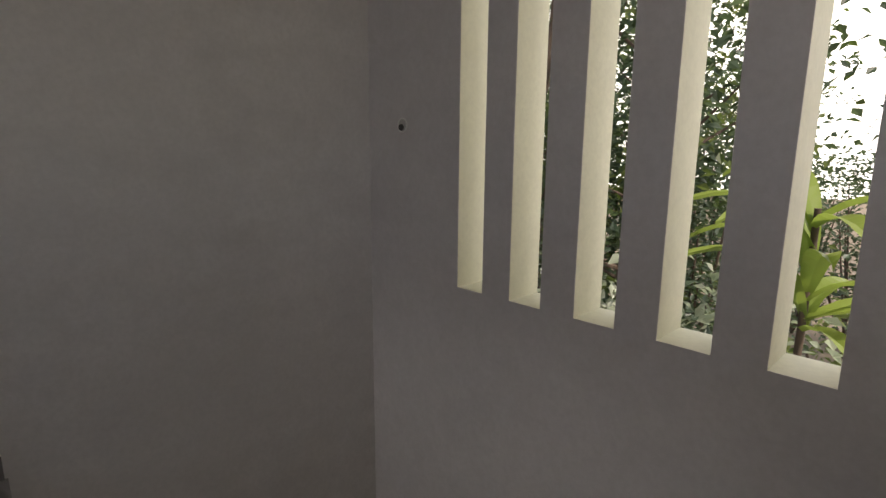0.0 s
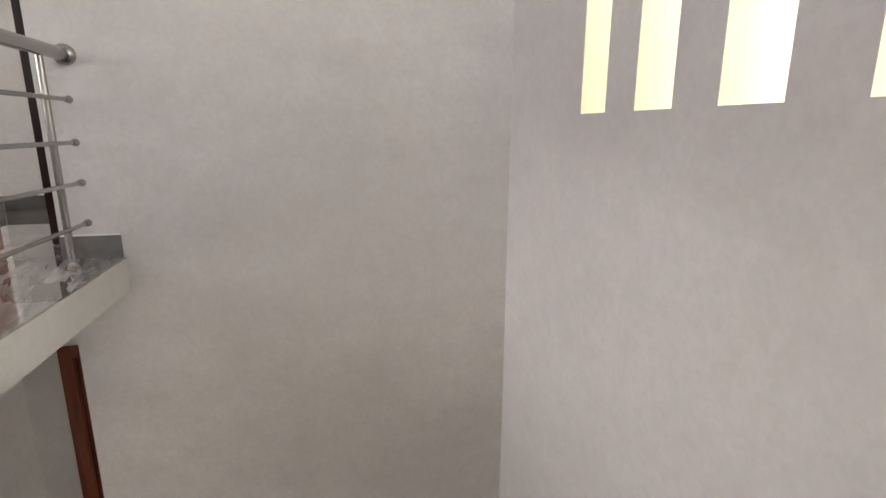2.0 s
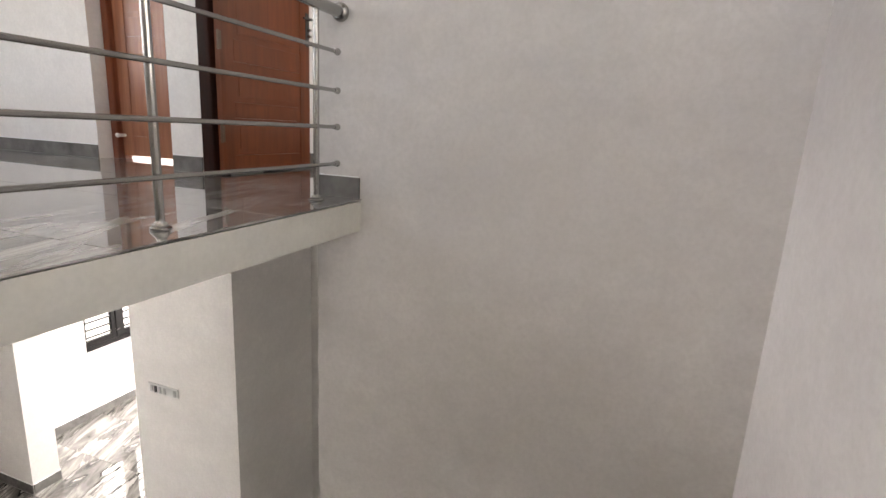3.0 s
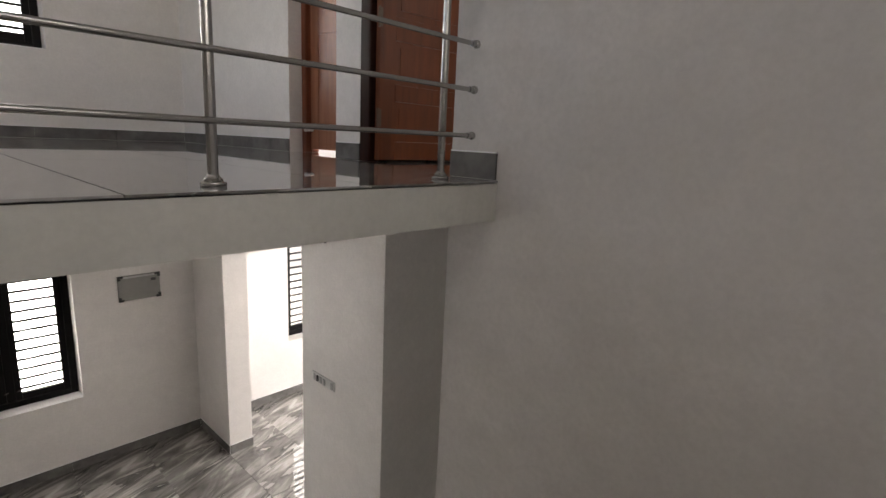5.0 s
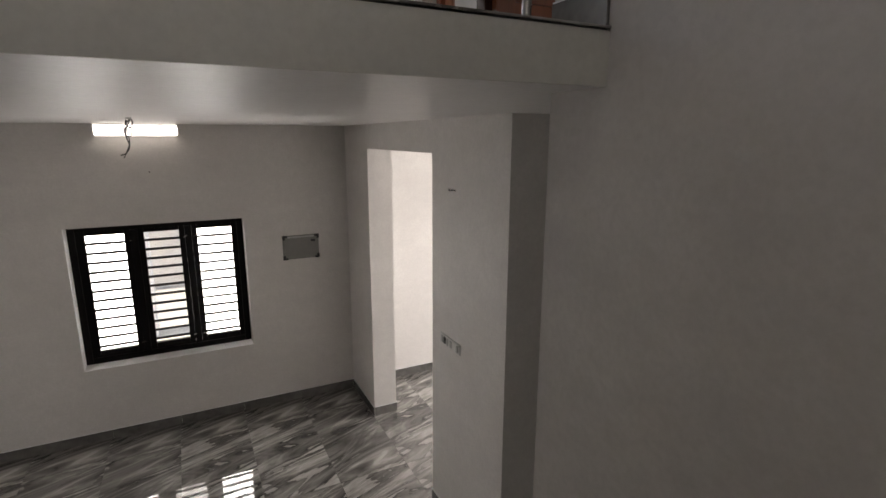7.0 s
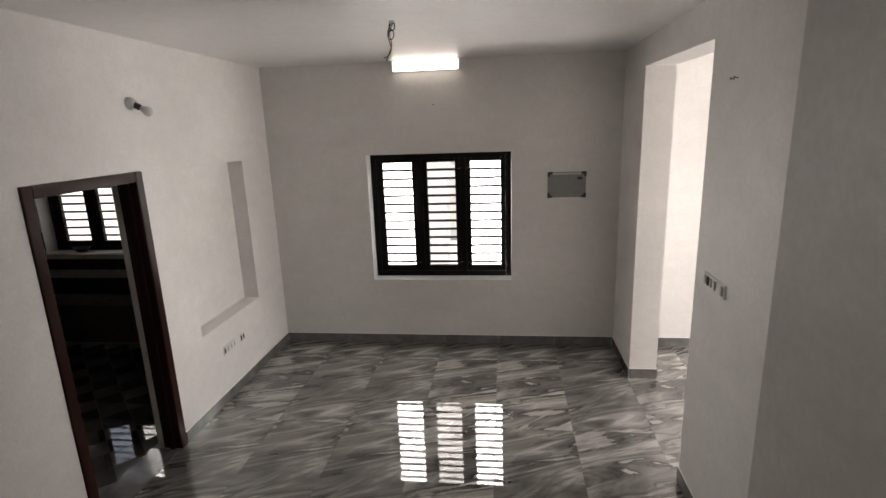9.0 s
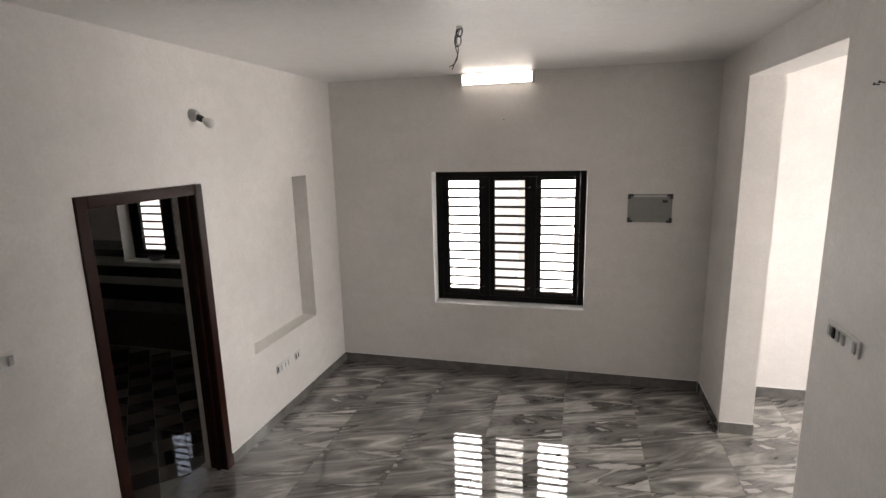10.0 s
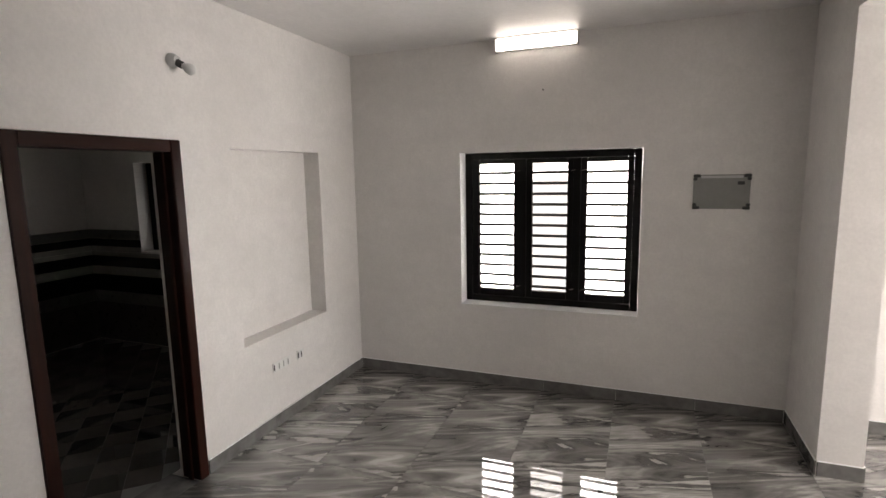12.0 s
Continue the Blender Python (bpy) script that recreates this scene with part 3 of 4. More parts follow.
# ---- wall and ceiling fittings of the hall ----
def batten_light():
    ob = thing("batten_light", 1.705, 4.995, 2.90, "lit white LED batten lamp high on the wall", "lamp")
    part("housing", box(1.388, 2.038, 4.958, 4.999, 2.860, 2.950, 0.004), LAMP_BODY, ob)
    part("diffuser", box(1.394, 2.032, 4.930, 4.957, 2.858, 2.951, 0.010), TUBE, ob, "glowing white diffuser")
    # added opaque lip that keeps the diffuser's light off the nearby ceiling
    part("top_cover", box(1.393, 2.032, 4.931, 4.9575, 2.9515, 2.9545, 0.001), LAMP_BODY, ob)
    for x in (1.384, 2.033):
        part("end_cap", box(x, x + 0.008, 4.927, 4.999, 2.855, 2.954, 0.002), LAMP_BODY, ob)


batten_light()


def distribution_board():
    x0, x1, z0, z1 = 2.896, 3.269, 1.593, 1.845
    ob = thing("distribution_board", (x0 + x1) / 2, 5.0, z0, "grey steel fuse board with dark corner clips, flush in the wall", "fuse board")
    part("body", box(x0, x1, 4.985, 4.999, z0, z1, 0.003), BOARD, ob)
    part("door", box(x0 + 0.022, x1 - 0.03, 4.979, 4.984, z0 + 0.022, z1 - 0.032, 0.002), BOARD, ob)
    part("top_strip", box(x0 + 0.05, x1 - 0.05, 4.977, 4.984, z1 - 0.026, z1 - 0.008, 0.002), GREY_PL, ob, "paler strip along the top")
    for a in (0, 1):
        for b in (0, 1):
            bm = bmesh.new()
            xs, zs = (x0 - 0.003, x0 + 0.045) if not a else (x1 - 0.045, x1 + 0.003), (z0 - 0.003, z0 + 0.02) if not b else (z1 - 0.02, z1 + 0.003)
            add_box(bm, *xs, 4.974, 4.9845, *zs, 0.003)
            xs2 = (x0 - 0.003, x0 + 0.024) if not a else (x1 - 0.024, x1 + 0.003)
            zs2 = (z0 + 0.0205, z0 + 0.042) if not b else (z1 - 0.042, z1 - 0.0205)
            add_box(bm, *xs2, 4.974, 4.9845, *zs2, 0.003)
            part("corner_clip", bm, DARK_PL, ob, "dark corner clip")
    part("latch", box(x1 - 0.085, x1 - 0.040, 4.973, 4.9785, z1 - 0.075, z1 - 0.050, 0.002), DARK_PL, ob, "dark sliding latch")


distribution_board()


def switch_plate(name, face, out, y0, y1, z0, z1, marks, label, w=0.026):
    """A plate on a wall facing along x; marks: (share of the length, dark or grey)."""
    ob = thing(name, face, (y0 + y1) / 2, z0, label, "switch")
    a, b = sorted((face + out * 0.001, face + out * 0.011))
    part("plate", box(a, b, y0, y1, z0, z1, 0.003), WHITE_PL, ob)
    c, d = sorted((face + out * 0.0115, face + out * 0.019))
    for share, m in marks:
        yy = y0 + (y1 - y0) * share
        part("rocker" if m is GREY_PL else "socket", box(c, d, yy - w / 2, yy + w / 2, z0 + 0.012, z1 - 0.012, 0.003), m, ob)
    return ob


switch_plate("switch_plate", XR, -1, 2.415, 2.712, 1.412, 1.488, ((0.10, GREY_PL), (0.42, GREY_PL), (0.58, GREY_PL), (0.72, DARK_PL), (0.86, GREY_PL)), "white switch plate with grey rockers and a socket")
switch_plate("switch_plate", 0.0, 1, 1.50, 1.70, 1.385, 1.455, ((0.15, DARK_PL), (0.55, GREY_PL), (0.85, GREY_PL)), "white switch plate with grey rockers by the doorway")
switch_plate("socket_plate", 0.0, 1, 3.685, 3.895, 0.430, 0.502, ((0.04, DARK_PL), (0.30, GREY_PL), (0.55, GREY_PL), (0.80, GREY_PL)), "low white socket plate near the skirting", 0.009)
switch_plate("socket_plate", 0.0, 1, 3.978, 4.062, 0.430, 0.502, ((0.08, DARK_PL), (0.55, DARK_PL)), "small white socket plate with a dark hole", 0.010)


def wall_bulb():
    ob = thing("wall_bulb", 0.0, 3.03, 2.55, "unlit bulb in an angled grey holder on the wall", "lamp")
    tilt = pose(0, 0, 0, 0, 118, 12)
    smooth(part("base", add_lathe(bmesh.new(), (0.001, 3.02, 2.55), ((0.042, 0), (0.042, 0.012), (0.034, 0.03), (0.024, 0.045), (0.0, 0.045)), pose(0, 0, 0, 0, 90, 0), 24), GREY_PL, ob, "grey plastic base"))
    smooth(part("collar", add_lathe(bmesh.new(), (0.035, 3.022, 2.54), ((0.019, 0), (0.021, 0.01), (0.021, 0.04), (0.016, 0.046), (0.0, 0.046)), tilt, 20), DARK_PL, ob, "black lamp socket"))
    prof = [(0.014, 0.044), (0.02, 0.058), (0.029, 0.075), (0.032, 0.092), (0.028, 0.11), (0.015, 0.122), (0.0, 0.124)]
    smooth(part("bulb", add_lathe(bmesh.new(), (0.035, 3.022, 2.54), prof, tilt, 20), plain("frosted_bulb", (0.62, 0.62, 0.60), 0.3), ob, "frosted unlit bulb"), 80)


wall_bulb()


def wire(name, points, radius, material, parent):
    cu = bpy.data.curves.new(name, "CURVE")
    cu.dimensions, cu.bevel_depth, cu.bevel_resolution = "3D", radius, 2
    sp = cu.splines.new("BEZIER")
    sp.bezier_points.add(len(points) - 1)
    for bp, p in zip(sp.bezier_points, points):
        bp.co, bp.handle_left_type, bp.handle_right_type = p, "AUTO", "AUTO"
    tmp = bpy.data.objects.new(name, cu)
    me = bpy.data.meshes.new_from_object(tmp)
    bpy.data.objects.remove(tmp)
    me.materials.append(material)
    ob = new(name, me)
    ob.parent = parent
    ob.matrix_parent_inverse = parent.matrix_world.inverted()
    return smooth(ob, 80)


def fan_hook():
    x, y, z = 1.795, 3.03, CEIL1
    ob = thing("ceiling_hook", x, y, z, "bare ceiling hook with loose dark wires hanging", "hook")
    smooth(part("plate", add_lathe(bmesh.new(), (x, y, z - 0.011), ((0.014, 0), (0.017, 0.004), (0.017, 0.0105), (0.0, 0.0105)), seg=20), GREY_PL, ob))
    wire("hook", [(x + 0.012, y, z - 0.005), (x + 0.016, y, z - 0.035), (x, y, z - 0.055), (x - 0.016, y, z - 0.035), (x - 0.012, y, z - 0.012)], 0.004, IRON, ob)
    wire("wire", [(x, y, z - 0.012), (x - 0.028, y + 0.01, z - 0.06), (x - 0.012, y, z - 0.105), (x + 0.010, y, z - 0.075), (x - 0.008, y, z - 0.05), (x - 0.022, y, z - 0.10), (x - 0.012, y, z - 0.16), (x - 0.035, y, z - 0.20), (x - 0.06, y, z - 0.21)], 0.0032, DARK_PL, ob)
    wire("wire", [(x + 0.006, y, z - 0.012), (x - 0.016, y + 0.006, z - 0.07), (x - 0.008, y + 0.004, z - 0.13), (x - 0.028, y, z - 0.19), (x - 0.046, y + 0.01, z - 0.225)], 0.0028, DARK_PL, ob)


fan_hook()


def nail(x, y, z, d, label):
    bm = rod((x, y, z), (x + d[0] * 0.02, y + d[1] * 0.02, z + 0.004), 0.0025, seg=8)
    add_rod(bm, (x + d[0] * 0.018, y + d[1] * 0.018, z + 0.0035), (x + d[0] * 0.021, y + d[1] * 0.021, z + 0.004), 0.006, seg=10)
    tagged(put("nail", bm, DARK_PL), label, "nail")


nail(XR, 2.523, 2.518, (-1, 0), "short dark nail in the plastered wall")
nail(XR, 2.560, 2.514, (-1, 0), "short dark nail in the plastered wall")
nail(1.77, 5.0, 2.534, (0, -1), "small dark nail above the hall window")


def pipe_sleeve():
    ob = thing("pipe_sleeve", 2.736, YS, 4.43, "open grey conduit end in the slit wall", "conduit")
    bm = bmesh.new()
    m = Matrix.Translation((2.736, YS, 4.43)) @ pose(0, 0, 0, -90)
    rings = []
    for r, h in ((0.036, 0.001), (0.036, 0.007), (0.030, 0.007), (0.030, 0.0015)):
        rings.append([bm.verts.new(m @ Vector((r * math.cos(math.tau * i / 20), r * math.sin(math.tau * i / 20), h))) for i in range(20)])
    for p, q in zip(rings, rings[1:]):
        for i in range(20):
            bm.faces.new((p[i], p[(i + 1) % 20], q[(i + 1) % 20], q[i]))
    part("rim", bm, WHITE_PL, ob)
    part("dark_end", add_lathe(bmesh.new(), (2.736, YS, 4.43), ((0.0295, 0.0005), (0.0295, 0.003), (0.0, 0.003)), pose(0, 0, 0, -90), 20), GREY_PL, ob)
    part("cable_stub", add_lathe(bmesh.new(), (2.744, YS + 0.003, 4.420), ((0.017, 0.0), (0.015, 0.008), (0.0, 0.008)), pose(0, 0, 0, -90), 14), DARK_PL, ob, "dark cut cable end")


pipe_sleeve()


# ---- kitchen ----
LIGHT_TILE = plain("pale_wall_tile", (0.36, 0.35, 0.33), 0.25)
DARK_TILE = plain("black_wall_tile", (0.018, 0.017, 0.017), 0.22)
MID_TILE = plain("grey_wall_tile", (0.13, 0.125, 0.12), 0.3)
BROWN_TILE = plain("dark_brown_wall_tile", (0.045, 0.037, 0.033), 0.3)
KX, KY = -3.5, 4.85
BANDS = ((0.0, 0.46, BROWN_TILE), (0.46, 0.59, MID_TILE), (0.59, 0.79, DARK_TILE), (0.79, 0.885, LIGHT_TILE), (0.885, 1.01, DARK_TILE), (1.01, 1.058, LIGHT_TILE))
dado = thing("wall_tiling", KX, KY, 0.0, "dark kitchen wall tiling with pale horizontal bands", "wall tiles", kind="structure")
for z0, z1, m in BANDS:
    part("tile_band", box(KX + 0.009, -0.241, KY - 0.008, KY - 0.001, z0 + 0.001, z1 - 0.001), m, dado)
    part("tile_band", box(KX + 0.001, KX + 0.008, 1.501, KY - 0.001, z0 + 0.001, z1 - 0.001), m, dado)
for z0, z1, m in ((1.06, 1.12, LIGHT_TILE), (1.12, 1.21, DARK_TILE), (1.21, 1.315, MID_TILE)):
    part("tile_band", box(KX + 0.009, -2.681, KY - 0.008, KY - 0.001, z0 + 0.001, z1 - 0.001), m, dado)
    part("tile_band", box(KX + 0.001, KX + 0.008, 1.501, KY - 0.001, z0 + 0.001, z1 - 0.001), m, dado)
slab("trim_kitchen_sill", "white kitchen window sill", WALL, "sill", (-2.679, -1.193, KY - 0.012, 4.999, 1.061, 1.078))
bowl = thing("bowl", -2.30, 4.92, 1.079, "small dark bowl standing on the kitchen sill", "bowl")
smooth(part("bowl_body", add_lathe(bmesh.new(), (-2.30, 4.925, 1.079), ((0.05, 0), (0.075, 0.02), (0.09, 0.05), (0.085, 0.052), (0.068, 0.024), (0.0, 0.012)), seg=24), DARK_PL, bowl))


# ---- skirting ----
def skirting(name, runs, z, h=0.092, label="grey marble skirting along the wall foot"):
    """runs: (axis, wall face, side the room lies on, from, to)."""
    sk = thing(name, 0, 0, z, label, "skirting", kind="structure")
    for axis, at, side, u0, u1 in runs:
        n = max(1, round(abs(u1 - u0) / 0.6))
        for k in range(n):
            a, b = u0 + (u1 - u0) * k / n + 0.0008, u0 + (u1 - u0) * (k + 1) / n - 0.0008
            p, q = sorted((at + side * 0.001, at + side * 0.011))
            dims = (p, q, a, b) if axis == "x" else (a, b, p, q)
            ob = put("skirting_tile", box(0, dims[1] - dims[0], 0, dims[3] - dims[2], 0, h, 0.0012), SKIRT)
            ob.matrix_world = pose(dims[0], dims[2], z + 0.001)
            ob.parent = sk
            ob.matrix_parent_inverse = sk.matrix_world.inverted()
        p, q = sorted((at + side * 0.001, at + side * 0.0095))
        dims = (p, q, u0 + 0.001, u1 - 0.001) if axis == "x" else (u0 + 0.001, u1 - 0.001, p, q)
        part("joint_line", box(*dims, z + h + 0.0012, z + h + 0.006, 0.001), TRIM, sk, "white filler line on the skirting")


skirting("baseboard_hall", (("y", 5.0, -1, 0.014, XR - 0.014), ("x", 0.0, 1, 3.026, 4.998), ("x", 0.0, 1, 1.40, 2.093),
                            ("x", XR, -1, 4.27, 4.998), ("x", XR, -1, YR, 2.858), ("y", 4.27, -1, XR + 0.002, XR2),
                            ("y", YR, -1, XR2 + 0.01, XL - 0.014), ("y", 5.0, -1, XR2 + 0.014, 6.99), ("x", XR2, 1, 4.27, 4.998)), 0.0)
skirting("baseboard_upper", (("x", XB, -1, YE + 0.004, 0.823), ("x", XR, -1, 3.0, 4.998), ("y", 5.0, -1, 0.014, XR - 0.014),
                             ("x", 3.34, -1, 1.81, 2.03), ("x", XL, -1, 0.0, 1.79), ("y", 1.80, -1, XR2, XL - 0.014)), F2)


# ---- outside ----
GROUND = plain("dry_earth", (0.20, 0.16, 0.11), 0.9, 0, 0.4, 3)
YARD = plain("pale_concrete_yard", (0.62, 0.60, 0.56), 0.85, 0, 0.15, 2)
BARK = wood("tree_bark", (0.16, 0.11, 0.08), (0.06, 0.045, 0.035), "z", 0.9)


def leaf_material(name, a, b):
    m, nt, p = base_material(name, 0.42)
    geo = nt.nodes.new("ShaderNodeNewGeometry")
    col = mix_node(nt, geo.outputs["Random Per Island"], a, b)
    nt.links.new(col, p.inputs["Base Color"])
    tr = nt.nodes.new("ShaderNodeBsdfTranslucent")
    nt.links.new(mix_node(nt, 0.25, col, (0.25, 0.36, 0.05)), tr.inputs["Color"])
    mixer = nt.nodes.new("ShaderNodeMixShader")
    mixer.inputs[0].default_value = 0.5
    nt.links.new(p.outputs[0], mixer.inputs[1])
    nt.links.new(tr.outputs[0], mixer.inputs[2])
    nt.links.new(mixer.outputs[0], nt.nodes["Material Output"].inputs["Surface"])
    return m


LEAF = leaf_material("tree_leaves", (0.03, 0.06, 0.016), (0.20, 0.25, 0.08))
LEAF_BLUE = leaf_material("dark_creeper_leaves", (0.012, 0.028, 0.018), (0.11, 0.16, 0.12))
LEAF_BIG = leaf_material("broad_leaves", (0.22, 0.33, 0.06), (0.40, 0.46, 0.12))
# pale copy of the leaves: sunlight put into the colour
LEAF_LIT = leaf_material("leaves_with_painted_sun", (0.30, 0.36, 0.26), (0.62, 0.66, 0.55))

HAZE = glow("bright_sky_haze", (1.0, 0.99, 0.95), 2.2)
tagged(put("backdrop", box(-60, 60, -70.2, -70, -0.46, 45), HAZE), "bright hazy sky beyond the grove", "backdrop", kind="structure")
HAZE_NORTH = glow("bright_sky_glare", (1.0, 1.0, 0.99), 2.6)
tagged(put("backdrop_north", box(-60, 60, 70, 70.2, -0.46, 70), HAZE_NORTH), "white glaring sky beyond the yard", "backdrop", kind="structure")
bm = bmesh.new()
bmesh.ops.create_grid(bm, x_segments=8, y_segments=8, size=250, matrix=Matrix.Translation((0, 0, -0.46)))
tagged(put("ground", bm, GROUND), "dry brown earth round the house", "ground", kind="structure")
tagged(put("yard", box(-12, 24, 5.3, 30, -0.455, -0.40), YARD), "pale sunlit concrete yard behind the house", "yard", kind="structure")
wl = tagged(put("compound_wall", box(-10, 22, 12.0, 12.2, -0.40, 1.7, 0.01), WALL), "white plastered compound wall across the yard", "wall")


PILLAR = plain("beige_pillar_plaster", (0.80, 0.82, 0.85), 0.85, 0, 0.10, 4)
pillar = thing("gate_pillar", 1.12, 9.0, -0.40, "pale plastered pillar with a capstone in the yard", "pillar")
part("shaft", box(0.80, 1.44, 8.9, 9.3, -0.399, 1.64, 0.01), PILLAR, pillar)
part("capstone", box(0.77, 1.47, 8.87, 9.33, 1.641, 1.70, 0.008), PILLAR, pillar)


def leaf_quads(rng, centre, spread, count, size):
    """Many small folded leaves scattered about a centre; returns vertices and faces."""
    vs, fs = [], []
    for _ in range(count):
        d = Vector((rng.gauss(0, 1), rng.gauss(0, 1), rng.gauss(0, 1)))
        c = Vector(centre) + Vector((d.x * spread[0], d.y * spread[1], d.z * spread[2])) * 0.5
        m = Euler((rng.uniform(-1, 1), rng.uniform(-1, 1), rng.uniform(0, 6.28))).to_matrix()
        s = size * rng.uniform(0.6, 1.4)
        k = len(vs)
        for p in ((0, 0, 0), (0.28 * s, 0.5 * s, 0.08 * s), (0, 1.0 * s, -0.05 * s), (-0.28 * s, 0.5 * s, 0.08 * s)):
            vs.append(c + m @ Vector(p))
        fs += [(k, k + 1, k + 2), (k, k + 2, k + 3)]
    return vs, fs


def tree(x, y, h, r, seed, leaves, label, leaf_size=0.12, clumps=60):
    rng = random.Random(seed)
    z0 = -0.46
    ob = thing("tree", x, y, z0, label, "tree", "trees behind the house")
    bm = bmesh.new()
    p, rad = Vector((x, y, z0)), r
    tops = []
    n = 7
    for i in range(n):
        q = p + Vector((rng.uniform(-0.18, 0.18), rng.uniform(-0.18, 0.18), h / n))
        add_rod(bm, p, q, rad, rad * 0.86, 9)
        if i >= 1:
            for _ in range(2):
                a = rng.uniform(0, 6.28)
                e = q + Vector((math.cos(a), math.sin(a), rng.uniform(0.3, 0.9))) * rng.uniform(0.6, 1.3)
                add_rod(bm, q, e, rad * 0.4, rad * 0.12, 6)
                tops.append(e)
        p, rad = q, rad * 0.86
    tops.append(p)
    smooth(part("trunk", bm, BARK, ob))
    vs, fs = [], []
    for _ in range(clumps):
        c = rng.choice(tops) + Vector((rng.gauss(0, 0.45), rng.gauss(0, 0.45), rng.gauss(0, 0.4)))
        v, f = leaf_quads(rng, c, (0.5, 0.5, 0.4), 42, leaf_size)
        k = len(vs)
        vs += v
        fs += [tuple(i + k for i in t) for t in f]
    me = bpy.data.meshes.new("crown")
    me.from_pydata(vs, [], fs)
    me.materials.append(leaves)
    crown = new("crown", me)
    crown.parent = ob
    crown.matrix_parent_inverse = ob.matrix_world.inverted()
    tagged(crown, kind="stuff")


for i, (x, y, h, r, m) in enumerate(((3.0, -4.0, 6.4, 0.10, LEAF_BLUE), (3.4, -5.4, 7.2, 0.13, LEAF), (4.6, -4.6, 6.4, 0.10, LEAF_BLUE), (6.4, -5.9, 6.6, 0.12, LEAF),
                                     (5.6, -7.4, 8.5, 0.16, LEAF), (4.4, -7.6, 8.2, 0.15, LEAF_BLUE), (7.2, -5.4, 7.4, 0.12, LEAF), (5.2, -9.8, 8.5, 0.15, LEAF), (8.8, -8.5, 8.0, 0.15, LEAF_BLUE))):
    tree(x, y, h, r, 11 + i, m, "slim leafy tree in the sunlit grove" if m is LEAF else "dark-leaved creeper-clad tree behind the house", 0.11 if m is LEAF else 0.10, 75)


def broad_plant(x, y, h, seed):
    """A tall plant with a few long arching blades."""
    rng = random.Random(seed)
    ob = thing("broad_leaf_plant", x, y, -0.46, "tall plant with long bright green blades", "plant", "plants behind the house")
    smooth(part("stem", rod((x, y, -0.46), (x, y, h * 0.75), 0.045, 0.02, 12), BARK, ob))
    for k in range(18):
        a, up, ln, w = k * 2.4 + rng.uniform(-0.3, 0.3), rng.uniform(0.5, 1.25), rng.uniform(0.8, 1.5), rng.uniform(0.045, 0.085)
        z0 = h * rng.uniform(0.55, 0.75)
        bm = bmesh.new()
        prev = None
        for i in range(11):
            t = i / 10
            rr = ln * t * math.cos(up) * (1 + 0.25 * t)
            zz = z0 + ln * (t * math.sin(up) - 0.75 * t * t * (1.25 - math.sin(up) * 0.4))
            ww = w * math.sin(math.pi * min(1.0, 0.08 + t * 0.92)) ** 0.7 + 0.004
            c = Vector((x + rr * math.cos(a), y + rr * math.sin(a), zz))
            s = Vector((-math.sin(a), math.cos(a), 0)) * ww
            row = [bm.verts.new(c + s + Vector((0, 0, 0.03))), bm.verts.new(c), bm.verts.new(c - s + Vector((0, 0, 0.03)))]
            if prev:
                bm.faces.new((prev[0], prev[1], row[1], row[0]))
                bm.faces.new((prev[1], prev[2], row[2], row[1]))
            prev = row
        part("blade", bm, LEAF_BIG, ob)


def bush(x, y, h, seed, leaves):
    rng = random.Random(seed)
    ob = thing("bush", x, y, -0.46, "dense leafy undergrowth under the trees", "bush", "bushes behind the house")
    for _ in range(7):
        part("stem", rod((x, y, -0.46), (x + rng.gauss(0, 0.6), y + rng.gauss(0, 0.4), h * rng.uniform(0.5, 0.9)), 0.035, 0.012, 6), BARK, ob)
    vs, fs = [], []
    for _ in range(60):
        c = (x + rng.gauss(0, 0.65), y + rng.gauss(0, 0.45), rng.uniform(0.2, h))
        v, f = leaf_quads(rng, c, (0.6, 0.5, 0.5), 40, 0.13)
        k = len(vs)
        vs += v
        fs += [tuple(i + k for i in q) for q in f]
    me = bpy.data.meshes.new("foliage")
    me.from_pydata(vs, [], fs)
    me.materials.append(leaves)
    fo = new("foliage", me)
    fo.parent = ob
    fo.matrix_parent_inverse = ob.matrix_world.inverted()
    tagged(fo, kind="stuff")


for i, (x, y, h) in enumerate(((1.2, -5.6, 2.6), (3.5, -6.8, 5.2), (4.0, -6.2, 5.0), (5.4, -5.8, 5.0), (6.8, -6.8, 5.4), (4.4, -8.8, 5.8), (6.4, -9.2, 6.0), (8.6, -10.0, 6.2), (5.6, -11.5, 6.4), (6.6, -12.5, 7.0), (2.4, -14.0, 4.2), (3.8, -15.5, 4.4), (1.0, -15.0, 4.0), (9.6, -6.8, 5.6))):
    bush(x, y, h, 70 + i, LEAF_BLUE if i % 3 else LEAF)
# the first two bushes carry the leaf colour with sunlight painted in
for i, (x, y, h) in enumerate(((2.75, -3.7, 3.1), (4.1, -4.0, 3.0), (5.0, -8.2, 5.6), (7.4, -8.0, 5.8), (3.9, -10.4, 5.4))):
    bush(x, y, h, 95 + i, LEAF_LIT if i < 2 else LEAF_BLUE)

broad_plant(1.42, -3.3, 5.3, 3)

# ---- tiles ----
def tile_mesh(name, w, d, t, material):
    bm = box(0.0012, w - 0.0012, 0.0012, d - 0.0012, -t, 0, 0.0009)
    me = bpy.data.meshes.new(name)
    bm.to_mesh(me)
    bm.free()
    me.materials.append(material)
    return me


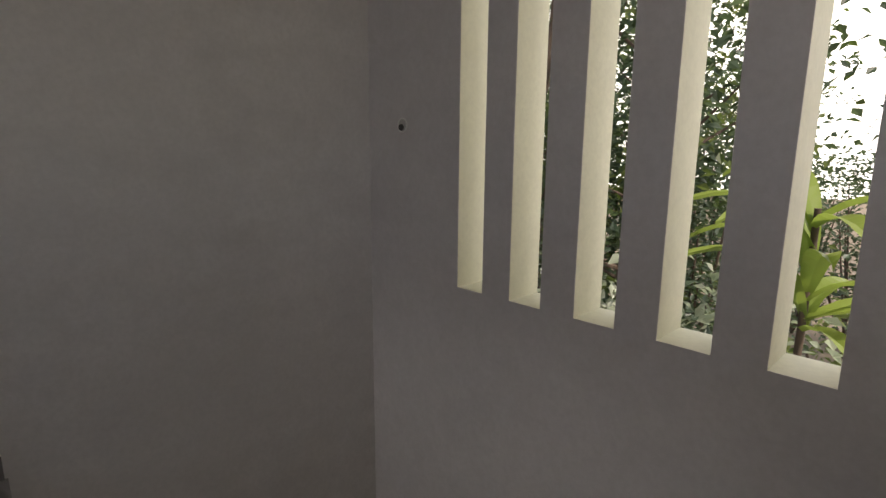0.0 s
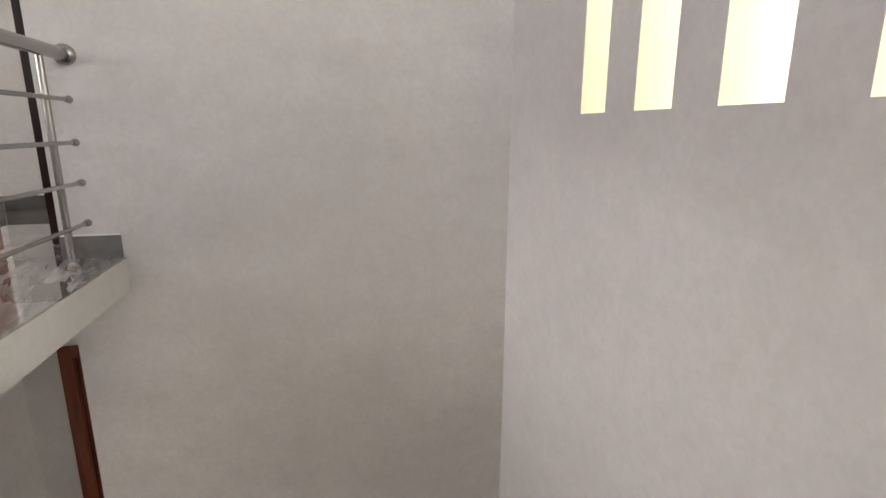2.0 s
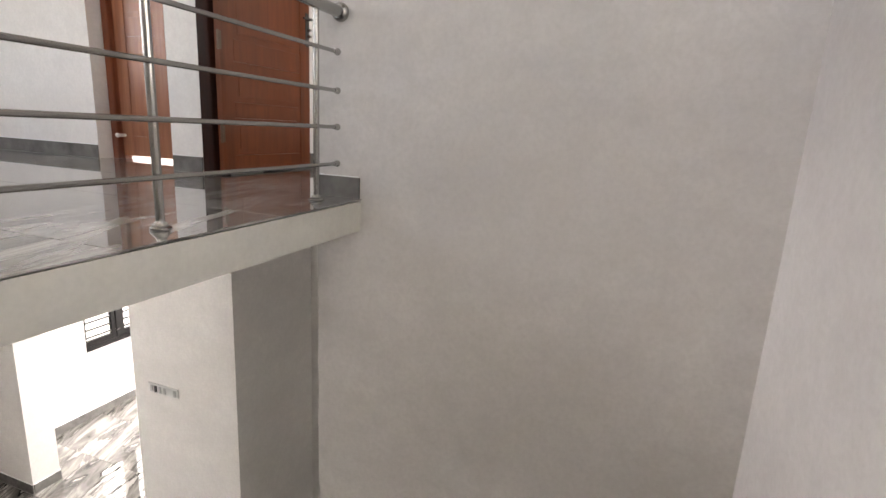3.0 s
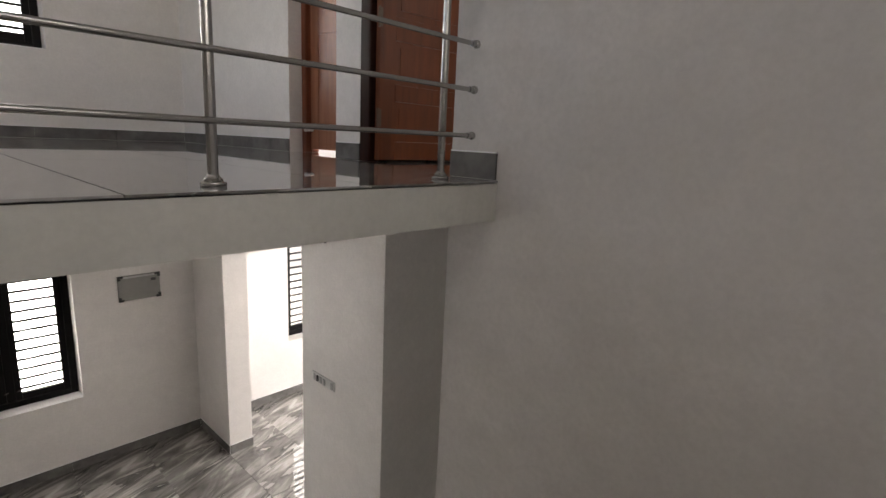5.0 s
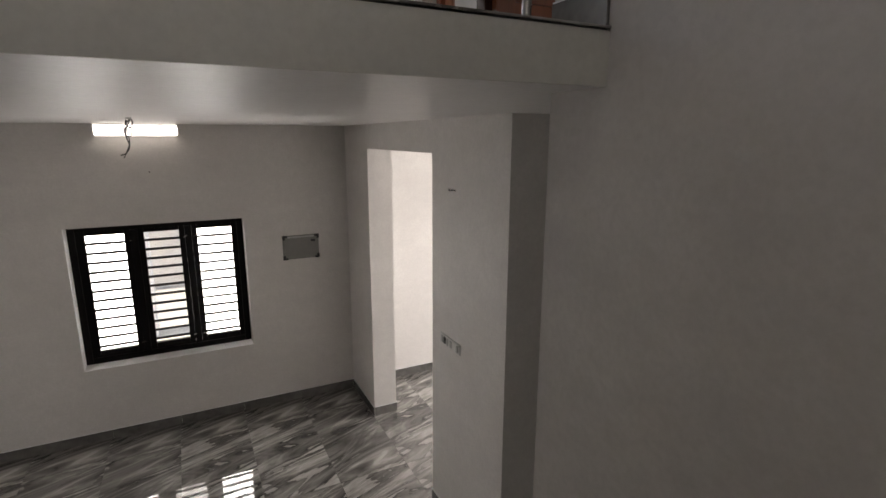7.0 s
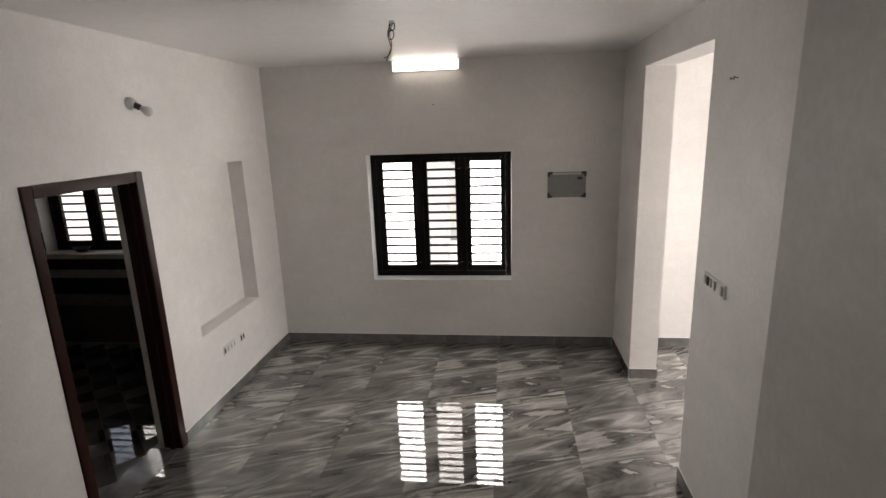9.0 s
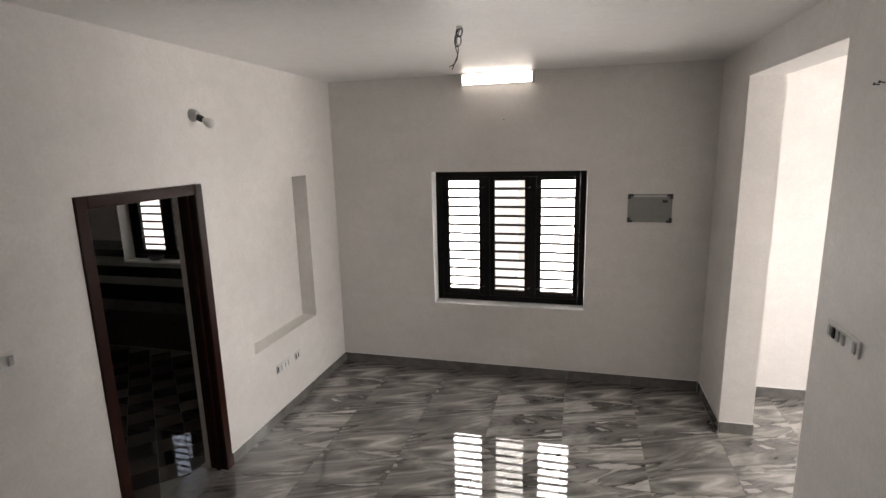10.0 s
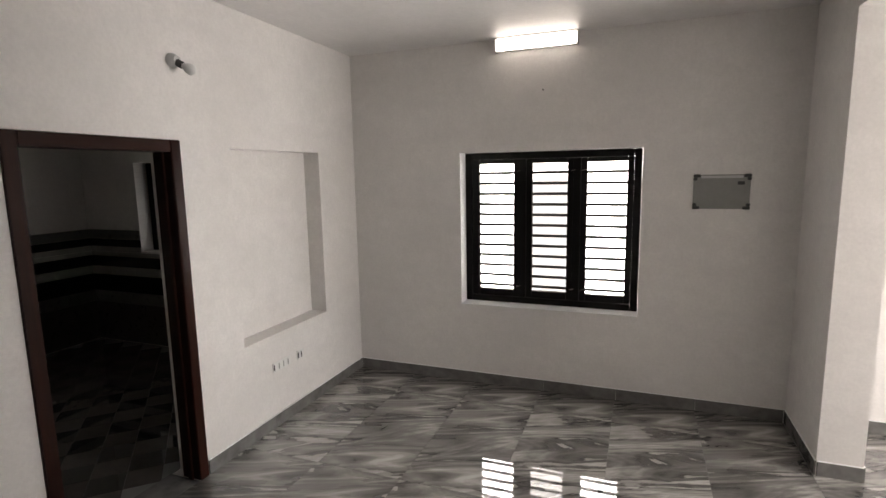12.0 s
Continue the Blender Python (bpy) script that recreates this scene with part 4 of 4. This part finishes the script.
def lay(parent, z, areas, xs, ys, cache, material):
    """Lays tiles between the joint lines xs and ys over the rectangles given, cut at their edges."""
    for ax0, ax1, ay0, ay1 in areas:
        for a, b in zip(xs, xs[1:]):
            for c, d in zip(ys, ys[1:]):
                x0, x1, y0, y1 = max(a, ax0), min(b, ax1), max(c, ay0), min(d, ay1)
                if x1 - x0 < 0.02 or y1 - y0 < 0.02:
                    continue
                k = (round(x1 - x0, 3), round(y1 - y0, 3))
                if k not in cache:
                    cache[k] = tile_mesh("marble_tile", *k, 0.0058, material)
                ob = new("marble_tile", cache[k])
                ob.matrix_world = pose(x0, y0, z)
                ob.parent = parent
                ob.matrix_parent_inverse = parent.matrix_world.inverted()


XS = [-0.02 + 0.601 * k for k in range(13)]
YS_ROWS = [4.58 + 1.2 * k for k in range(-5, 2)]
lay(floor, 0.0, ((0.0, XS[6], YS, 5.0), (XS[6], XS[7], 2.858, 4.27), (XS[7], 7.0, YR + 0.24, 5.0), (XR2, XS[7], 4.27, 5.0), (XR2, XS[7], YR + 0.24, 2.858), (XS[6], XL, YS, YR)), XS, YS_ROWS, {}, MARBLE)
UX = [0.05 + 0.601 * k for k in range(-1, 13)]
UY = [YE - 0.006 + 1.2 * k for k in range(-2, 5)]
lay(floor_up, F2, ((1.25, XB, YE - 0.006, 5.0), (XB, XR, 0.823, 5.0), (0.0, 1.25, 0.81, 5.0), (XR, XL, 0.823, 1.80), (XR, 3.84, 2.04, 3.0), (XR2, 7.0, 1.98, 5.0)), UX, UY, {}, MARBLE_UP)

# kitchen's diamond tiles
diamond = {m: None for m in ("dark", "pale")}
PALE_FLOOR = plain("pale_floor_tile", (0.085, 0.075, 0.068), 0.035)
DARK_FLOOR = plain("dark_floor_tile", (0.028, 0.025, 0.022), 0.035)
for key, m in (("dark", DARK_FLOOR), ("pale", PALE_FLOOR)):
    bm = box(-0.1035, 0.1035, -0.1035, 0.1035, -0.0058, 0, 0.0009)
    me = bpy.data.meshes.new("diamond_tile")
    bm.to_mesh(me)
    bm.free()
    me.materials.append(m)
    diamond[key] = me
step = 0.21
for i in range(-20, 20):
    for j in range(-20, 20):
        x = -1.87 + (i - j) * step * math.sqrt(0.5)
        y = 3.17 + (i + j) * step * math.sqrt(0.5)
        if -3.36 < x < -0.36 and 1.9 < y < 4.71:
            ob = new("diamond_tile", diamond["dark" if (i + j) % 2 else "pale"])
            ob.matrix_world = pose(x, y, 0.0, 0, 0, 45)
            ob.parent = floor_kitchen
            ob.matrix_parent_inverse = floor_kitchen.matrix_world.inverted()
slab("trim_threshold", "grey marble threshold under the kitchen doorway", SKIRT, "threshold", (-0.239, -0.001, 2.172, 2.946, -0.0055, 0.002))
